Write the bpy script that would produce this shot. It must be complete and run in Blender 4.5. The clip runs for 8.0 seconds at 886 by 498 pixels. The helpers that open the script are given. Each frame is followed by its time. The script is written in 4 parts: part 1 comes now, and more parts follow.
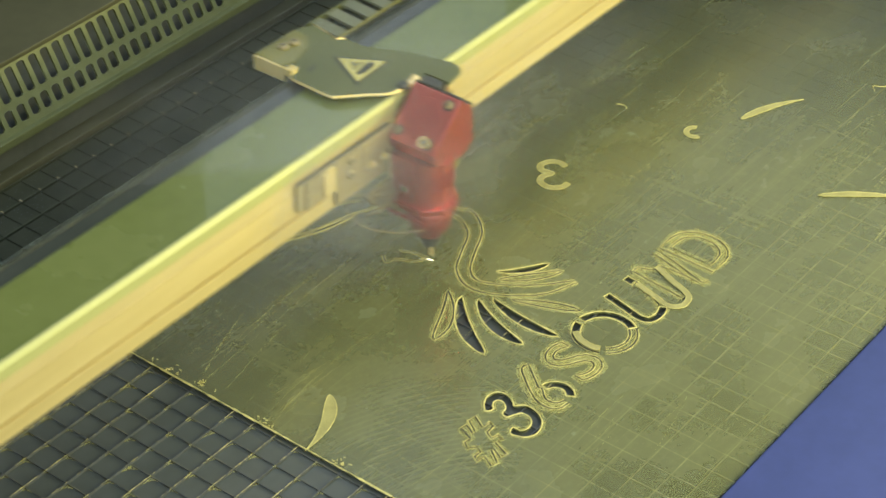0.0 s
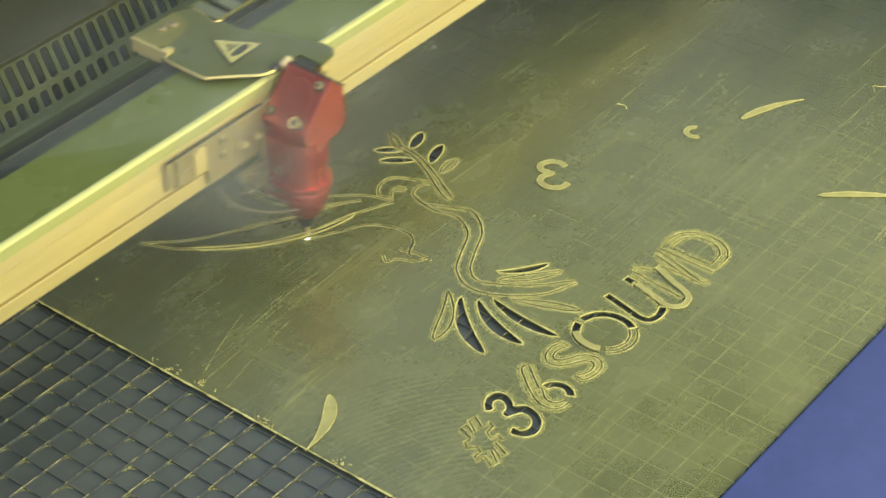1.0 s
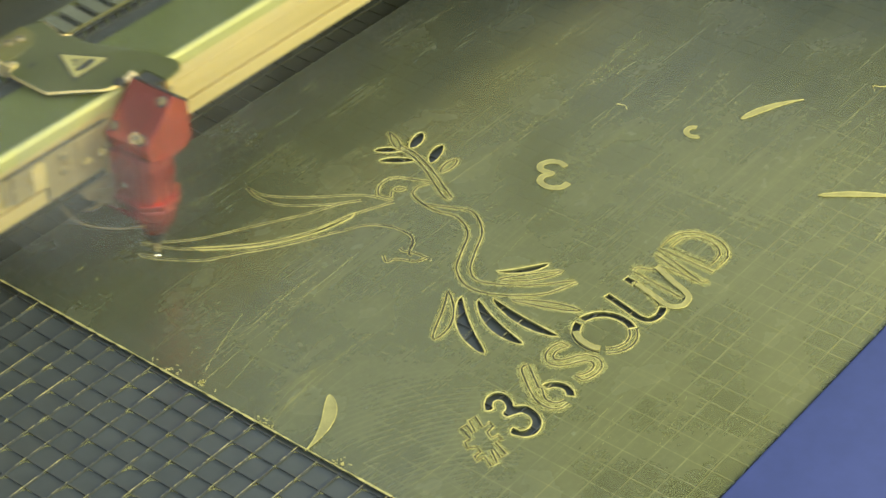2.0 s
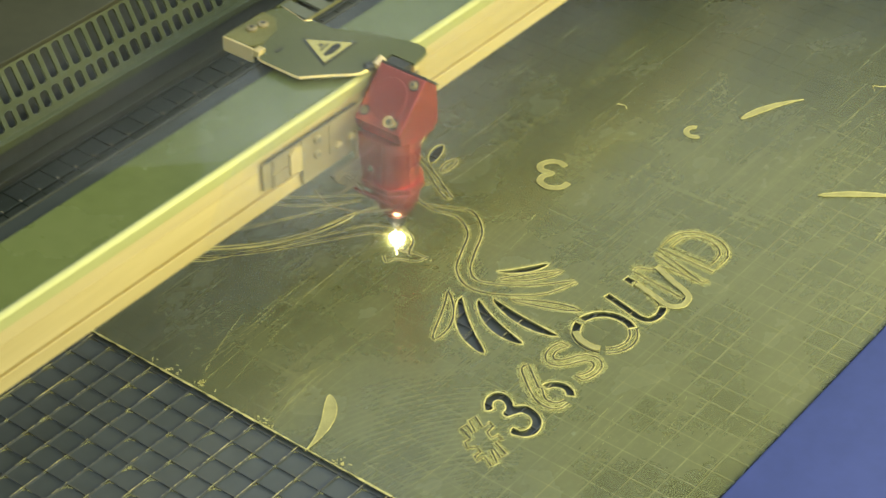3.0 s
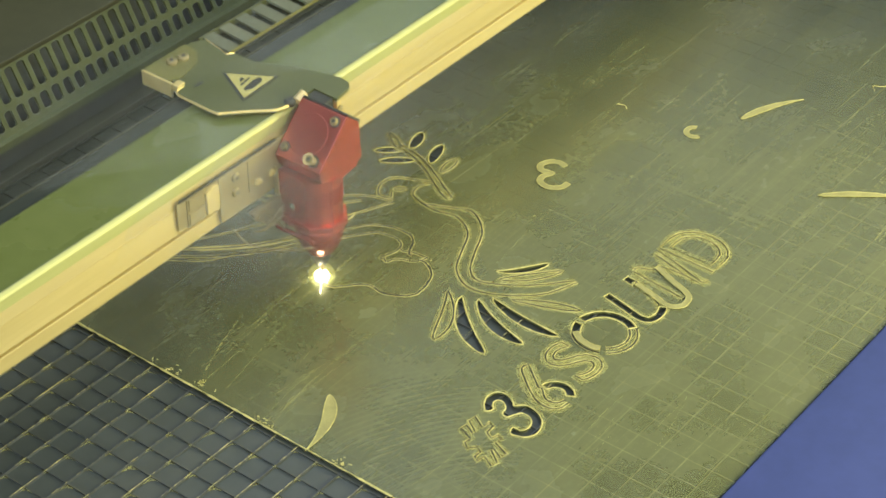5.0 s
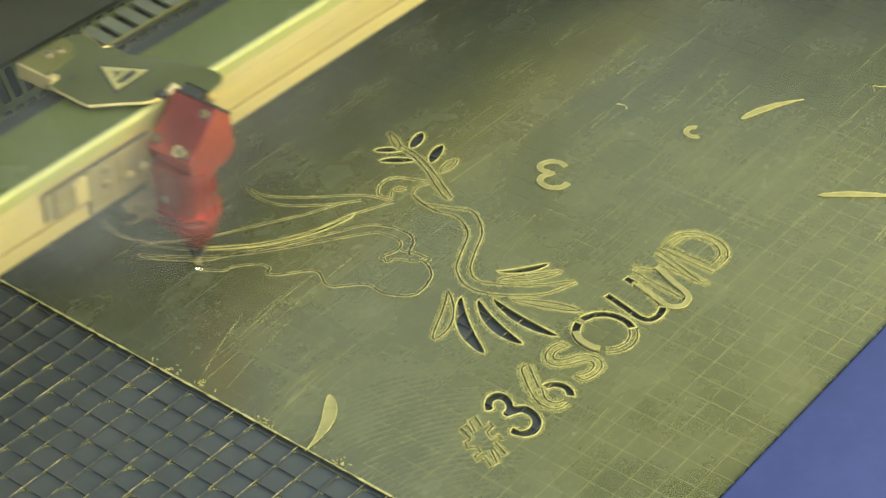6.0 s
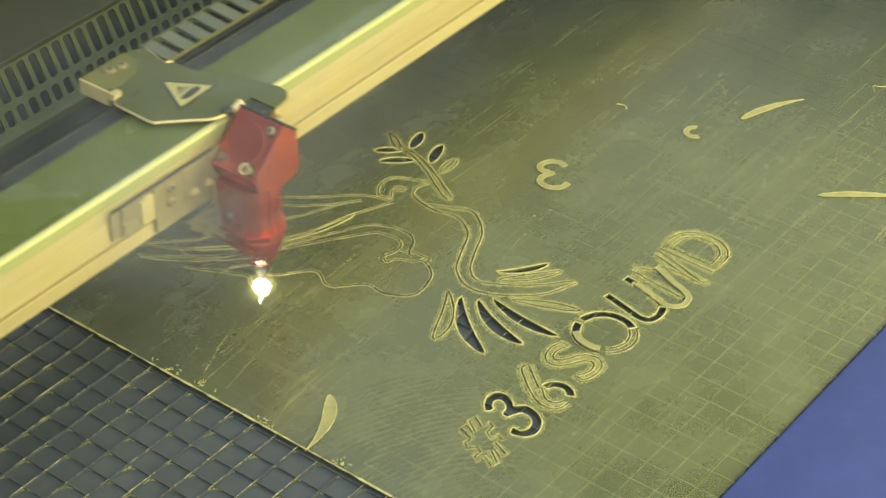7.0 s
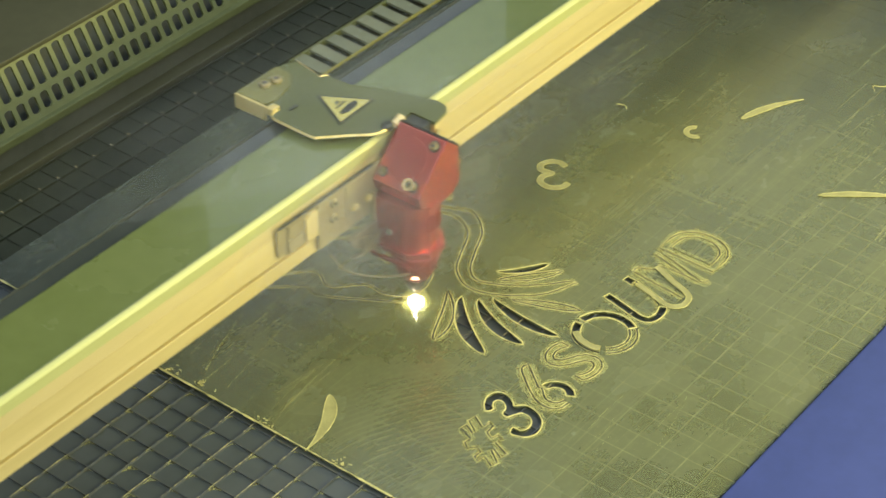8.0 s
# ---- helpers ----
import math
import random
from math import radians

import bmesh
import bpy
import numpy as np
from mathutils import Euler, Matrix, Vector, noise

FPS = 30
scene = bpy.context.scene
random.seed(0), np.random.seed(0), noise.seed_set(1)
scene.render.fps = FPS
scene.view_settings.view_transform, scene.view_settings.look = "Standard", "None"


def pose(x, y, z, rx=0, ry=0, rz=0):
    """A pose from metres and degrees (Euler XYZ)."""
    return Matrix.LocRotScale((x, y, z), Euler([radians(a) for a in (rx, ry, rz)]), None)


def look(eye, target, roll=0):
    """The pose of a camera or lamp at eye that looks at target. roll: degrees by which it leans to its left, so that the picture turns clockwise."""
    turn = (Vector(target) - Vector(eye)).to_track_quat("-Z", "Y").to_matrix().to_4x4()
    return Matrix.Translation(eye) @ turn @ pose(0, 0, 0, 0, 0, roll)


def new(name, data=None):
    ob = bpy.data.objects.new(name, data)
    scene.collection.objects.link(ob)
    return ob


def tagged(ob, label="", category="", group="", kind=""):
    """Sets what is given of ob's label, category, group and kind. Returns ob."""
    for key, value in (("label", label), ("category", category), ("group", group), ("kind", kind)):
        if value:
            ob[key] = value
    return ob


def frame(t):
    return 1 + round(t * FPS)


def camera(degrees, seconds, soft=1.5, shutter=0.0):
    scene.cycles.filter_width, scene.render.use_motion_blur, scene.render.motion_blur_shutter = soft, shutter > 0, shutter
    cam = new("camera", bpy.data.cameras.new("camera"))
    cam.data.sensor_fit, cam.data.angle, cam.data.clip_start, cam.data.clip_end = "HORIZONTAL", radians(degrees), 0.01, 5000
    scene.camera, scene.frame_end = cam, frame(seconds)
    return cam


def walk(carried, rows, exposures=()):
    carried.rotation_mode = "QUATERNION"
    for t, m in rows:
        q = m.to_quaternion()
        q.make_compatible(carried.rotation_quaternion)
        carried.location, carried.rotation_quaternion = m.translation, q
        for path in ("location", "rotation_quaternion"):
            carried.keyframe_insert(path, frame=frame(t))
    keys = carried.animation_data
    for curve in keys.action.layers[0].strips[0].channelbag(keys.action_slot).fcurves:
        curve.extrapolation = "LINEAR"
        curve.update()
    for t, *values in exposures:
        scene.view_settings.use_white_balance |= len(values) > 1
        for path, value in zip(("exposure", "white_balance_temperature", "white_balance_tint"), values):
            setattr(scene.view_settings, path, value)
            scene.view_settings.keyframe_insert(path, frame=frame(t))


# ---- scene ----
cam = camera(24.36, 8.0, soft=1.6, shutter=0.8)
AZ, EL, EYE = radians(37.94), radians(37.06), Vector((0.0, 0.0, 0.616))
AIM = EYE + Vector((math.cos(EL) * math.cos(AZ), math.cos(EL) * math.sin(AZ), -math.sin(EL)))
walk(cam, [(0.0, look(EYE, AIM)), (8.0, look(EYE, AIM))])

# ---- light: weak cool room light above the bed, and the machine's warm LED strip at its front edge
world = bpy.data.worlds.new("room_light")
scene.world = world
world.use_nodes = True
world.node_tree.nodes["Background"].inputs[0].default_value = (0.57, 0.66, 0.76, 1)
world.node_tree.nodes["Background"].inputs[1].default_value = 1.62


def area_lamp(name, eye, target, size_x, size_y, watts, colour):
    data = bpy.data.lights.new(name, "AREA")
    data.shape, data.size, data.size_y, data.energy, data.color = "RECTANGLE", size_x, size_y, watts, colour
    ob = new(name, data)
    ob.matrix_world = look(eye, target)
    return ob


area_lamp("led_strip_light", (1.00, -0.08, 0.30), (0.50, 0.24, 0.0), 0.30, 0.04, 4.9, (0.96, 0.85, 0.29))
area_lamp("led_strip_light", (0.30, -0.38, 0.72), (0.48, 0.54, 0.02), 0.50, 0.05, 5.6, (0.96, 0.85, 0.29))


# ---- materials
def shader(name):
    m = bpy.data.materials.new(name)
    m.use_nodes = True
    return m, m.node_tree.nodes, m.node_tree.links, m.node_tree.nodes["Principled BSDF"]


def mottled(name, low, high, scale=40.0, rough=0.5, metal=0.0, bump=0.1, stretch=(1, 1, 1), fine=8.0, coat=0.0, span=(0.45, 0.9), spec=0.5):
    """Two scales of noise between two colours, with relief."""
    m, n, l, b = shader(name)
    tc, mp = n.new("ShaderNodeTexCoord"), n.new("ShaderNodeMapping")
    mp.inputs["Scale"].default_value = stretch
    info, move, spot = n.new("ShaderNodeObjectInfo"), n.new("ShaderNodeVectorMath"), n.new("ShaderNodeCombineXYZ")
    for k in range(3):
        l.new(info.outputs["Random"], spot.inputs[k])
    move.operation = "MULTIPLY_ADD"
    l.new(spot.outputs[0], move.inputs[0])
    move.inputs[1].default_value = (7.0, 11.0, 5.0)
    l.new(tc.outputs["Object"], move.inputs[2])
    l.new(move.outputs[0], mp.inputs["Vector"])
    a, f = n.new("ShaderNodeTexNoise"), n.new("ShaderNodeTexNoise")
    a.inputs["Scale"].default_value, f.inputs["Scale"].default_value = scale, scale * fine
    a.inputs["Detail"].default_value, f.inputs["Detail"].default_value = 5, 4
    l.new(mp.outputs[0], a.inputs["Vector"])
    l.new(mp.outputs[0], f.inputs["Vector"])
    mx = n.new("ShaderNodeMath")
    mx.operation = "MULTIPLY_ADD"
    l.new(f.outputs[0], mx.inputs[0])
    mx.inputs[1].default_value = 0.35
    l.new(a.outputs[0], mx.inputs[2])
    rp = n.new("ShaderNodeValToRGB")
    rp.color_ramp.elements[0].position, rp.color_ramp.elements[1].position = span
    rp.color_ramp.elements[0].color, rp.color_ramp.elements[1].color = (*low, 1), (*high, 1)
    l.new(mx.outputs[0], rp.inputs[0])
    l.new(rp.outputs[0], b.inputs["Base Color"])
    rr = n.new("ShaderNodeMapRange")
    rr.inputs["To Min"].default_value, rr.inputs["To Max"].default_value = rough * 0.8, min(1, rough * 1.3)
    l.new(a.outputs[0], rr.inputs[0])
    l.new(rr.outputs[0], b.inputs["Roughness"])
    b.inputs["Metallic"].default_value, b.inputs["Specular IOR Level"].default_value = metal, spec
    b.inputs["Coat Weight"].default_value = coat
    bp = n.new("ShaderNodeBump")
    bp.inputs["Strength"].default_value, bp.inputs["Distance"].default_value = bump, 0.001
    l.new(mx.outputs[0], bp.inputs["Height"])
    l.new(bp.outputs[0], b.inputs["Normal"])
    return m


def glowing(name, colour, strength):
    m, n, l, b = shader(name)
    b.inputs["Base Color"].default_value = (*colour, 1)
    b.inputs["Emission Color"].default_value = (*colour, 1)
    b.inputs["Emission Strength"].default_value = strength
    return m


def sheet_material():
    """Scuffed translucent plastic: partly see-through, with long scuffs along x, a milky film and painted light
    falloff.
    """
    m, n, l, b = shader("scuffed_acrylic")
    tc = n.new("ShaderNodeTexCoord")

    def noise_of(scale, stretch, detail=6.0, turn=0.0):
        mp, t = n.new("ShaderNodeMapping"), n.new("ShaderNodeTexNoise")
        mp.inputs["Scale"].default_value, mp.inputs["Rotation"].default_value = stretch, (0, 0, turn)
        t.inputs["Scale"].default_value, t.inputs["Detail"].default_value = scale, detail
        l.new(tc.outputs["Object"], mp.inputs["Vector"])
        l.new(mp.outputs[0], t.inputs["Vector"])
        return t.outputs[0]

    def step(value, low, high, to_low, to_high):
        r = n.new("ShaderNodeMapRange")
        for k, v in (("From Min", low), ("From Max", high), ("To Min", to_low), ("To Max", to_high)):
            r.inputs[k].default_value = v
        l.new(value, r.inputs[0])
        return r.outputs[0]

    def add(x, y):
        s = n.new("ShaderNodeMath")
        l.new(x, s.inputs[0])
        l.new(y, s.inputs[1])
        return s.outputs[0]

    clouds = noise_of(22, (1, 1.3, 1), 9.0)
    scuff = step(noise_of(60, (0.06, 2.6, 1), 3.0, 0.02), 0.60, 0.80, 0, 0.45)
    cross = step(noise_of(70, (2.4, 0.10, 1), 3.0, 0.5), 0.64, 0.80, 0, 0.4)
    dust = step(noise_of(900, (1, 1, 1), 2.0), 0.66, 0.75, 0, 0.7)
    swirl = n.new("ShaderNodeTexWave")
    swirl.wave_type, swirl.rings_direction = "RINGS", "Z"
    sm = n.new("ShaderNodeMapping")
    sm.inputs["Location"].default_value = (-0.475, -0.335, 0)
    l.new(tc.outputs["Object"], sm.inputs["Vector"])
    l.new(sm.outputs[0], swirl.inputs["Vector"])
    for k, v in (("Scale", 95.0), ("Distortion", 5.0), ("Detail", 2.0), ("Detail Scale", 0.25)):
        swirl.inputs[k].default_value = v
    far = n.new("ShaderNodeVectorMath")
    far.operation = "DISTANCE"
    l.new(tc.outputs["Object"], far.inputs[0])
    far.inputs[1].default_value = (0.530, 0.425, 0)
    print_marks = n.new("ShaderNodeMath")
    print_marks.operation = "MULTIPLY"
    l.new(step(swirl.outputs["Fac"], 0.55, 0.95, 0, 0.34), print_marks.inputs[0])
    l.new(step(far.outputs["Value"], 0.02, 0.055, 1, 0), print_marks.inputs[1])
    sep = n.new("ShaderNodeSeparateXYZ")
    l.new(tc.outputs["Object"], sep.inputs[0])

    def rule(value, start, pitch, half):
        """1 on lines of that pitch, 0 between."""
        chain_of = value
        for op, v in (("SUBTRACT", start), ("DIVIDE", pitch), ("ADD", 100.5), ("FRACT", 0), ("SUBTRACT", 0.5), ("ABSOLUTE", 0)):
            k = n.new("ShaderNodeMath")
            k.operation = op
            l.new(chain_of, k.inputs[0])
            k.inputs[1].default_value = v
            chain_of = k.outputs[0]
        return step(chain_of, half * 0.5, half, 1, 0)

    def times(x, y):
        k = n.new("ShaderNodeMath")
        k.operation = "MULTIPLY"
        l.new(x, k.inputs[0])
        l.new(y, k.inputs[1])
        return k.outputs[0]

    patchy = step(noise_of(90, (1, 1, 1), 5.0), 0.44, 0.68, 0.32, 1.0)
    toward_front = step(sep.outputs[1], 0.34, 0.47, 1, 0.12)
    grid = add(rule(sep.outputs[1], 0.5523, 0.01273, 0.036), rule(sep.outputs[0], 0.4104, 0.01273, 0.034))
    contact = times(times(grid, patchy), times(toward_front, step(sep.outputs[0], 0.72, 0.92, 1, 0.35)))
    fine = step(noise_of(240, (0.05, 2.4, 1), 2.0, -0.03), 0.58, 0.78, 0, 0.42)
    grain = step(noise_of(260, (1, 1, 1), 8.0), 0.46, 0.66, 0, 0.16)
    marks = add(add(add(scuff, cross), add(add(dust, grain), fine)), add(print_marks.outputs[0], contact))
    # light falloff painted as a ragged paler film over the middle, ends darker
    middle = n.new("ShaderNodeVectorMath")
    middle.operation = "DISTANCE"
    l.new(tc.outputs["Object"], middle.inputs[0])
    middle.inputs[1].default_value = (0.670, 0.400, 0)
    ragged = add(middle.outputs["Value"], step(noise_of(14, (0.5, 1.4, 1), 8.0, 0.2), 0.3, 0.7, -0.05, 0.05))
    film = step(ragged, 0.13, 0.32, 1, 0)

    def shades(dark, light):
        r = n.new("ShaderNodeValToRGB")
        r.color_ramp.elements[0].position, r.color_ramp.elements[1].position = 0.30, 0.75
        r.color_ramp.elements[0].color, r.color_ramp.elements[1].color = dark, light
        l.new(clouds, r.inputs[0])
        return r.outputs[0]

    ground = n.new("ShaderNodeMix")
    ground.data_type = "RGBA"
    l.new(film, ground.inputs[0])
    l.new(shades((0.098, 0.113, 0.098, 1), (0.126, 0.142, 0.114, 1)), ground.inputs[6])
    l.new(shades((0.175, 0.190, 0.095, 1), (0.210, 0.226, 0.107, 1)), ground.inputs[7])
    mix = n.new("ShaderNodeMix")
    mix.data_type = "RGBA"
    l.new(step(marks, 0, 1.6, 0, 0.75), mix.inputs[0])
    l.new(ground.outputs[2], mix.inputs[6])
    mix.inputs[7].default_value = (0.46, 0.465, 0.21, 1)
    l.new(mix.outputs[2], b.inputs["Base Color"])
    l.new(step(clouds, 0.2, 0.8, 0.16, 0.32), b.inputs["Roughness"])
    b.inputs["Coat Weight"].default_value, b.inputs["Coat Roughness"].default_value = 0.35, 0.32
    bp = n.new("ShaderNodeBump")
    bp.inputs["Strength"].default_value, bp.inputs["Distance"].default_value = 0.12, 0.0004
    l.new(marks, bp.inputs["Height"])
    l.new(bp.outputs[0], b.inputs["Normal"])
    clear, both = n.new("ShaderNodeBsdfTransparent"), n.new("ShaderNodeMixShader")
    clear.inputs[0].default_value = (0.86, 0.88, 0.74, 1)
    l.new(step(clouds, 0.3, 0.7, 0.42, 0.31), both.inputs[0])
    l.new(b.outputs[0], both.inputs[1])
    l.new(clear.outputs[0], both.inputs[2])
    l.new(both.outputs[0], n["Material Output"].inputs[0])
    return m


# cross slat tops: faint stains, painted dimmer than the lit long slats
SLAT_FAINT = mottled("dim_stained_aluminium", (0.070, 0.082, 0.095), (0.18, 0.175, 0.115), 60, 0.5, 0.2, 0.2, span=(0.62, 0.92))
ACRYLIC = sheet_material()
BURR = mottled("frosted_burr", (0.42, 0.39, 0.14), (0.74, 0.67, 0.27), 300, 0.6, bump=0.3)
SCRAP = mottled("frosted_scrap", (0.27, 0.26, 0.10), (0.42, 0.39, 0.16), 120, 0.35, bump=0.1)
def residue_material():
    """A patchy pale film of burnt-off plastic beside the cuts."""
    m, n, l, b = shader("pale_residue_film")
    b.inputs["Base Color"].default_value = (0.56, 0.54, 0.20, 1)
    b.inputs["Roughness"].default_value = 0.7
    tc, t, r = n.new("ShaderNodeTexCoord"), n.new("ShaderNodeTexNoise"), n.new("ShaderNodeMapRange")
    t.inputs["Scale"].default_value, t.inputs["Detail"].default_value = 700, 6
    l.new(tc.outputs["Object"], t.inputs["Vector"])
    for k, v in (("From Min", 0.30), ("From Max", 0.78), ("To Min", 0.90), ("To Max", 0.36)):
        r.inputs[k].default_value = v
    l.new(t.outputs[0], r.inputs[0])
    clear, both = n.new("ShaderNodeBsdfTransparent"), n.new("ShaderNodeMixShader")
    l.new(r.outputs[0], both.inputs[0])
    l.new(b.outputs[0], both.inputs[1])
    l.new(clear.outputs[0], both.inputs[2])
    l.new(both.outputs[0], n["Material Output"].inputs[0])
    return m


RESIDUE = residue_material()
KERF = mottled("cut_slit", (0.025, 0.03, 0.024), (0.05, 0.056, 0.045), 200, 0.6)
# long slat tops: residue stains plus painted light; sides are painted in shade
SLAT_LIT = mottled("lit_stained_aluminium", (0.09, 0.10, 0.11), (0.86, 0.76, 0.32), 60, 0.5, 0.2, 0.3, span=(0.665, 0.87))
SLAT_SHADE = mottled("shaded_blue_grey_metal", (0.070, 0.080, 0.085), (0.105, 0.116, 0.120), 60, 0.4, 0.1, coat=0.5)
TRAY = mottled("glossy_blue_grey_tray", (0.055, 0.066, 0.068), (0.082, 0.095, 0.097), 12, 0.45, 0.0, 0.05, coat=0.1)
GREEN = mottled("olive_painted_metal", (0.118, 0.150, 0.036), (0.158, 0.188, 0.054), 16, 0.25, 0.0, 0.02, coat=0.5)
LIME = mottled("lime_anodised_edge", (0.48, 0.49, 0.18), (0.58, 0.58, 0.24), 25, 0.4, 0.1, 0.05, (0.15, 3, 3))
BAND = mottled("satin_aluminium_band", (0.52, 0.42, 0.18), (0.62, 0.51, 0.22), 25, 0.34, 0.25, 0.05, (0.15, 3, 3))
TROUGH = mottled("dark_gloss_trough", (0.042, 0.050, 0.044), (0.060, 0.068, 0.058), 18, 0.16, 0.0, 0.02, coat=0.1)
ALU = mottled("brushed_aluminium", (0.66, 0.53, 0.22), (0.80, 0.66, 0.30), 25, 0.42, 0.35, 0.06, (0.15, 3, 3))
GREY = mottled("grey_coated_steel", (0.17, 0.19, 0.15), (0.27, 0.29, 0.21), 30, 0.45, 0.3, 0.05)
COVER = mottled("olive_grey_cover_paint", (0.090, 0.104, 0.034), (0.122, 0.136, 0.047), 22, 0.32, 0.0, 0.03, coat=0.05, spec=0.4)
RED = mottled("red_anodised_aluminium", (0.45, 0.100, 0.080), (0.56, 0.135, 0.110), 60, 0.23, 0.72, 0.04)
BLACK = mottled("black_plastic", (0.03, 0.033, 0.03), (0.06, 0.063, 0.055), 60, 0.45)
STEEL = mottled("bright_steel", (0.74, 0.58, 0.28), (0.86, 0.70, 0.38), 80, 0.28, 0.4, 0.03)
OLIVE = mottled("yellow_olive_paint", (0.16, 0.155, 0.040), (0.22, 0.21, 0.058), 30, 0.35, 0.0, 0.04, coat=0.3)
DULL = mottled("dull_zinc_bracket", (0.26, 0.215, 0.105), (0.40, 0.335, 0.17), 45, 0.4, 0.2, 0.08)
YELLOW = mottled("yellow_sign_film", (0.50, 0.45, 0.15), (0.58, 0.53, 0.20), 50, 0.4)
BLUE = mottled("blue_painted_panel", (0.03, 0.047, 0.19), (0.04, 0.06, 0.24), 20, 0.6, 0.0, 0.04)
PANEL = mottled("olive_panel_paint", (0.098, 0.114, 0.042), (0.138, 0.155, 0.062), 22, 0.45, 0.1, 0.05)
HOOD = mottled("dark_olive_hood_paint", (0.066, 0.066, 0.034), (0.095, 0.093, 0.048), 18, 0.5, 0.1, 0.05)
DUCT = mottled("blue_grey_duct", (0.16, 0.18, 0.175), (0.23, 0.25, 0.24), 25, 0.6)
SLATE = mottled("dark_olive_coating", (0.048, 0.053, 0.034), (0.070, 0.075, 0.050), 20, 0.30, 0.0, 0.03, coat=0.1)
DARK = mottled("sooty_dark_metal", (0.055, 0.060, 0.042), (0.095, 0.10, 0.075), 25, 0.6)
RUNG = mottled("grey_plastic_chain", (0.125, 0.138, 0.085), (0.19, 0.20, 0.125), 40, 0.4)
# rear tray and slats: shade painted in as darker colour
REAR_SHADE = mottled("shaded_rear_tray", (0.030, 0.035, 0.022), (0.055, 0.060, 0.038), 14, 0.55, 0.0, 0.06, spec=0.15)
BRONZE = mottled("smoke_stained_wire", (0.10, 0.085, 0.045), (0.20, 0.17, 0.09), 90, 0.5, 0.2)
REAR_SHADE_EDGE = mottled("shaded_rear_slat", (0.050, 0.058, 0.036), (0.085, 0.095, 0.056), 50, 0.6, spec=0.2)
FLASH = glowing("white_hot_flash", (1.0, 0.90, 0.52), 45.0)
EMBER = glowing("ember", (1.0, 0.90, 0.62), 14.0)


# ---- mesh helpers
def link_mesh(name, bm, material, parent=None, label="", smooth=False):
    me = bpy.data.meshes.new(name)
    bmesh.ops.recalc_face_normals(bm, faces=bm.faces)
    bm.to_mesh(me)
    bm.free()
    for m in material if isinstance(material, (list, tuple)) else (material,):
        me.materials.append(m)
    for f in me.polygons:
        f.use_smooth = smooth
    ob = new(name, me)
    ob.parent = parent
    if label:
        tagged(ob, label)
    return ob


def part(name, bm, material, parent, label="", smooth=False):
    return link_mesh(name, bm, material, parent, label, smooth)


def box(lo, hi, bevel=0.0, bm=None):
    bm = bm or bmesh.new()
    lo, hi = Vector(lo), Vector(hi)
    r = bmesh.ops.create_cube(bm, size=1, matrix=Matrix.Translation((lo + hi) / 2) @ Matrix.Diagonal((*(hi - lo), 1)))
    if bevel:
        edges = list({e for v in r["verts"] for e in v.link_edges})
        bmesh.ops.bevel(bm, geom=edges, offset=bevel, segments=2, profile=0.6, affect="EDGES")
    return bm


def prism(outline, axis, a, b, bevel=0.0, bm=None):
    """Extrudes a closed outline of pairs along an axis from a to b."""
    bm = bm or bmesh.new()
    put = {"x": lambda p, t: (t, p[0], p[1]), "y": lambda p, t: (p[0], t, p[1]), "z": lambda p, t: (p[0], p[1], t)}[axis]
    one, two = [bm.verts.new(put(p, a)) for p in outline], [bm.verts.new(put(p, b)) for p in outline]
    faces = [bm.faces.new(one), bm.faces.new(list(reversed(two)))]
    for i in range(len(outline)):
        j = (i + 1) % len(outline)
        faces.append(bm.faces.new((one[j], one[i], two[i], two[j])))
    if bevel:
        bmesh.ops.bevel(bm, geom=list({e for f in faces for e in f.edges}), offset=bevel, segments=2, profile=0.6, affect="EDGES")
    return bm


def turned(profile, m=None, sides=40, bm=None):
    """A lathe body round z from (radius, height) pairs."""
    bm = bm or bmesh.new()
    m = m or Matrix()
    rings = [[bm.verts.new(m @ Vector((r * math.cos(2 * math.pi * k / sides), r * math.sin(2 * math.pi * k / sides), z)))
              for k in range(sides)] for r, z in profile]
    for lo, hi in zip(rings, rings[1:]):
        for k in range(sides):
            bm.faces.new((lo[k], lo[(k + 1) % sides], hi[(k + 1) % sides], hi[k]))
    bm.faces.new(list(reversed(rings[0])))
    bm.faces.new(rings[-1])
    return bm


def smooth_line(points, steps=8):
    """A Catmull-Rom curve through a few control points."""
    p = [Vector(q) for q in points]
    p = [2 * p[0] - p[1], *p, 2 * p[-1] - p[-2]]
    out = []
    for i in range(1, len(p) - 2):
        for k in range(steps):
            t = k / steps
            out.append(0.5 * (2 * p[i] + (p[i + 1] - p[i - 1]) * t + (2 * p[i - 1] - 5 * p[i] + 4 * p[i + 1] - p[i + 2]) * t * t
                              + (3 * p[i] - p[i - 1] - 3 * p[i + 1] + p[i + 2]) * t ** 3))
    return out + [p[-2]]


def blade(a, b, width, bend, blunt=0.5, steps=26):
    """The closed outline of a feather or leaf from a to b, bowed to its left by bend, widest at the share blunt of its length."""
    a, b = Vector(a), Vector(b)
    d = (b - a).normalized()
    n = Vector((-d.y, d.x))
    left, right = [], []
    for k in range(steps + 1):
        t = k / steps
        s = t ** (math.log(0.5) / math.log(blunt))
        c = a.lerp(b, t) + n * bend * 4 * t * (1 - t)
        half = width / 2 * max(0.0, math.sin(math.pi * s)) ** 0.55
        if 0 < k < steps:
            left.append(c + n * half)
            right.append(c - n * half)
        else:
            left.append(c)
    return left + list(reversed(right))


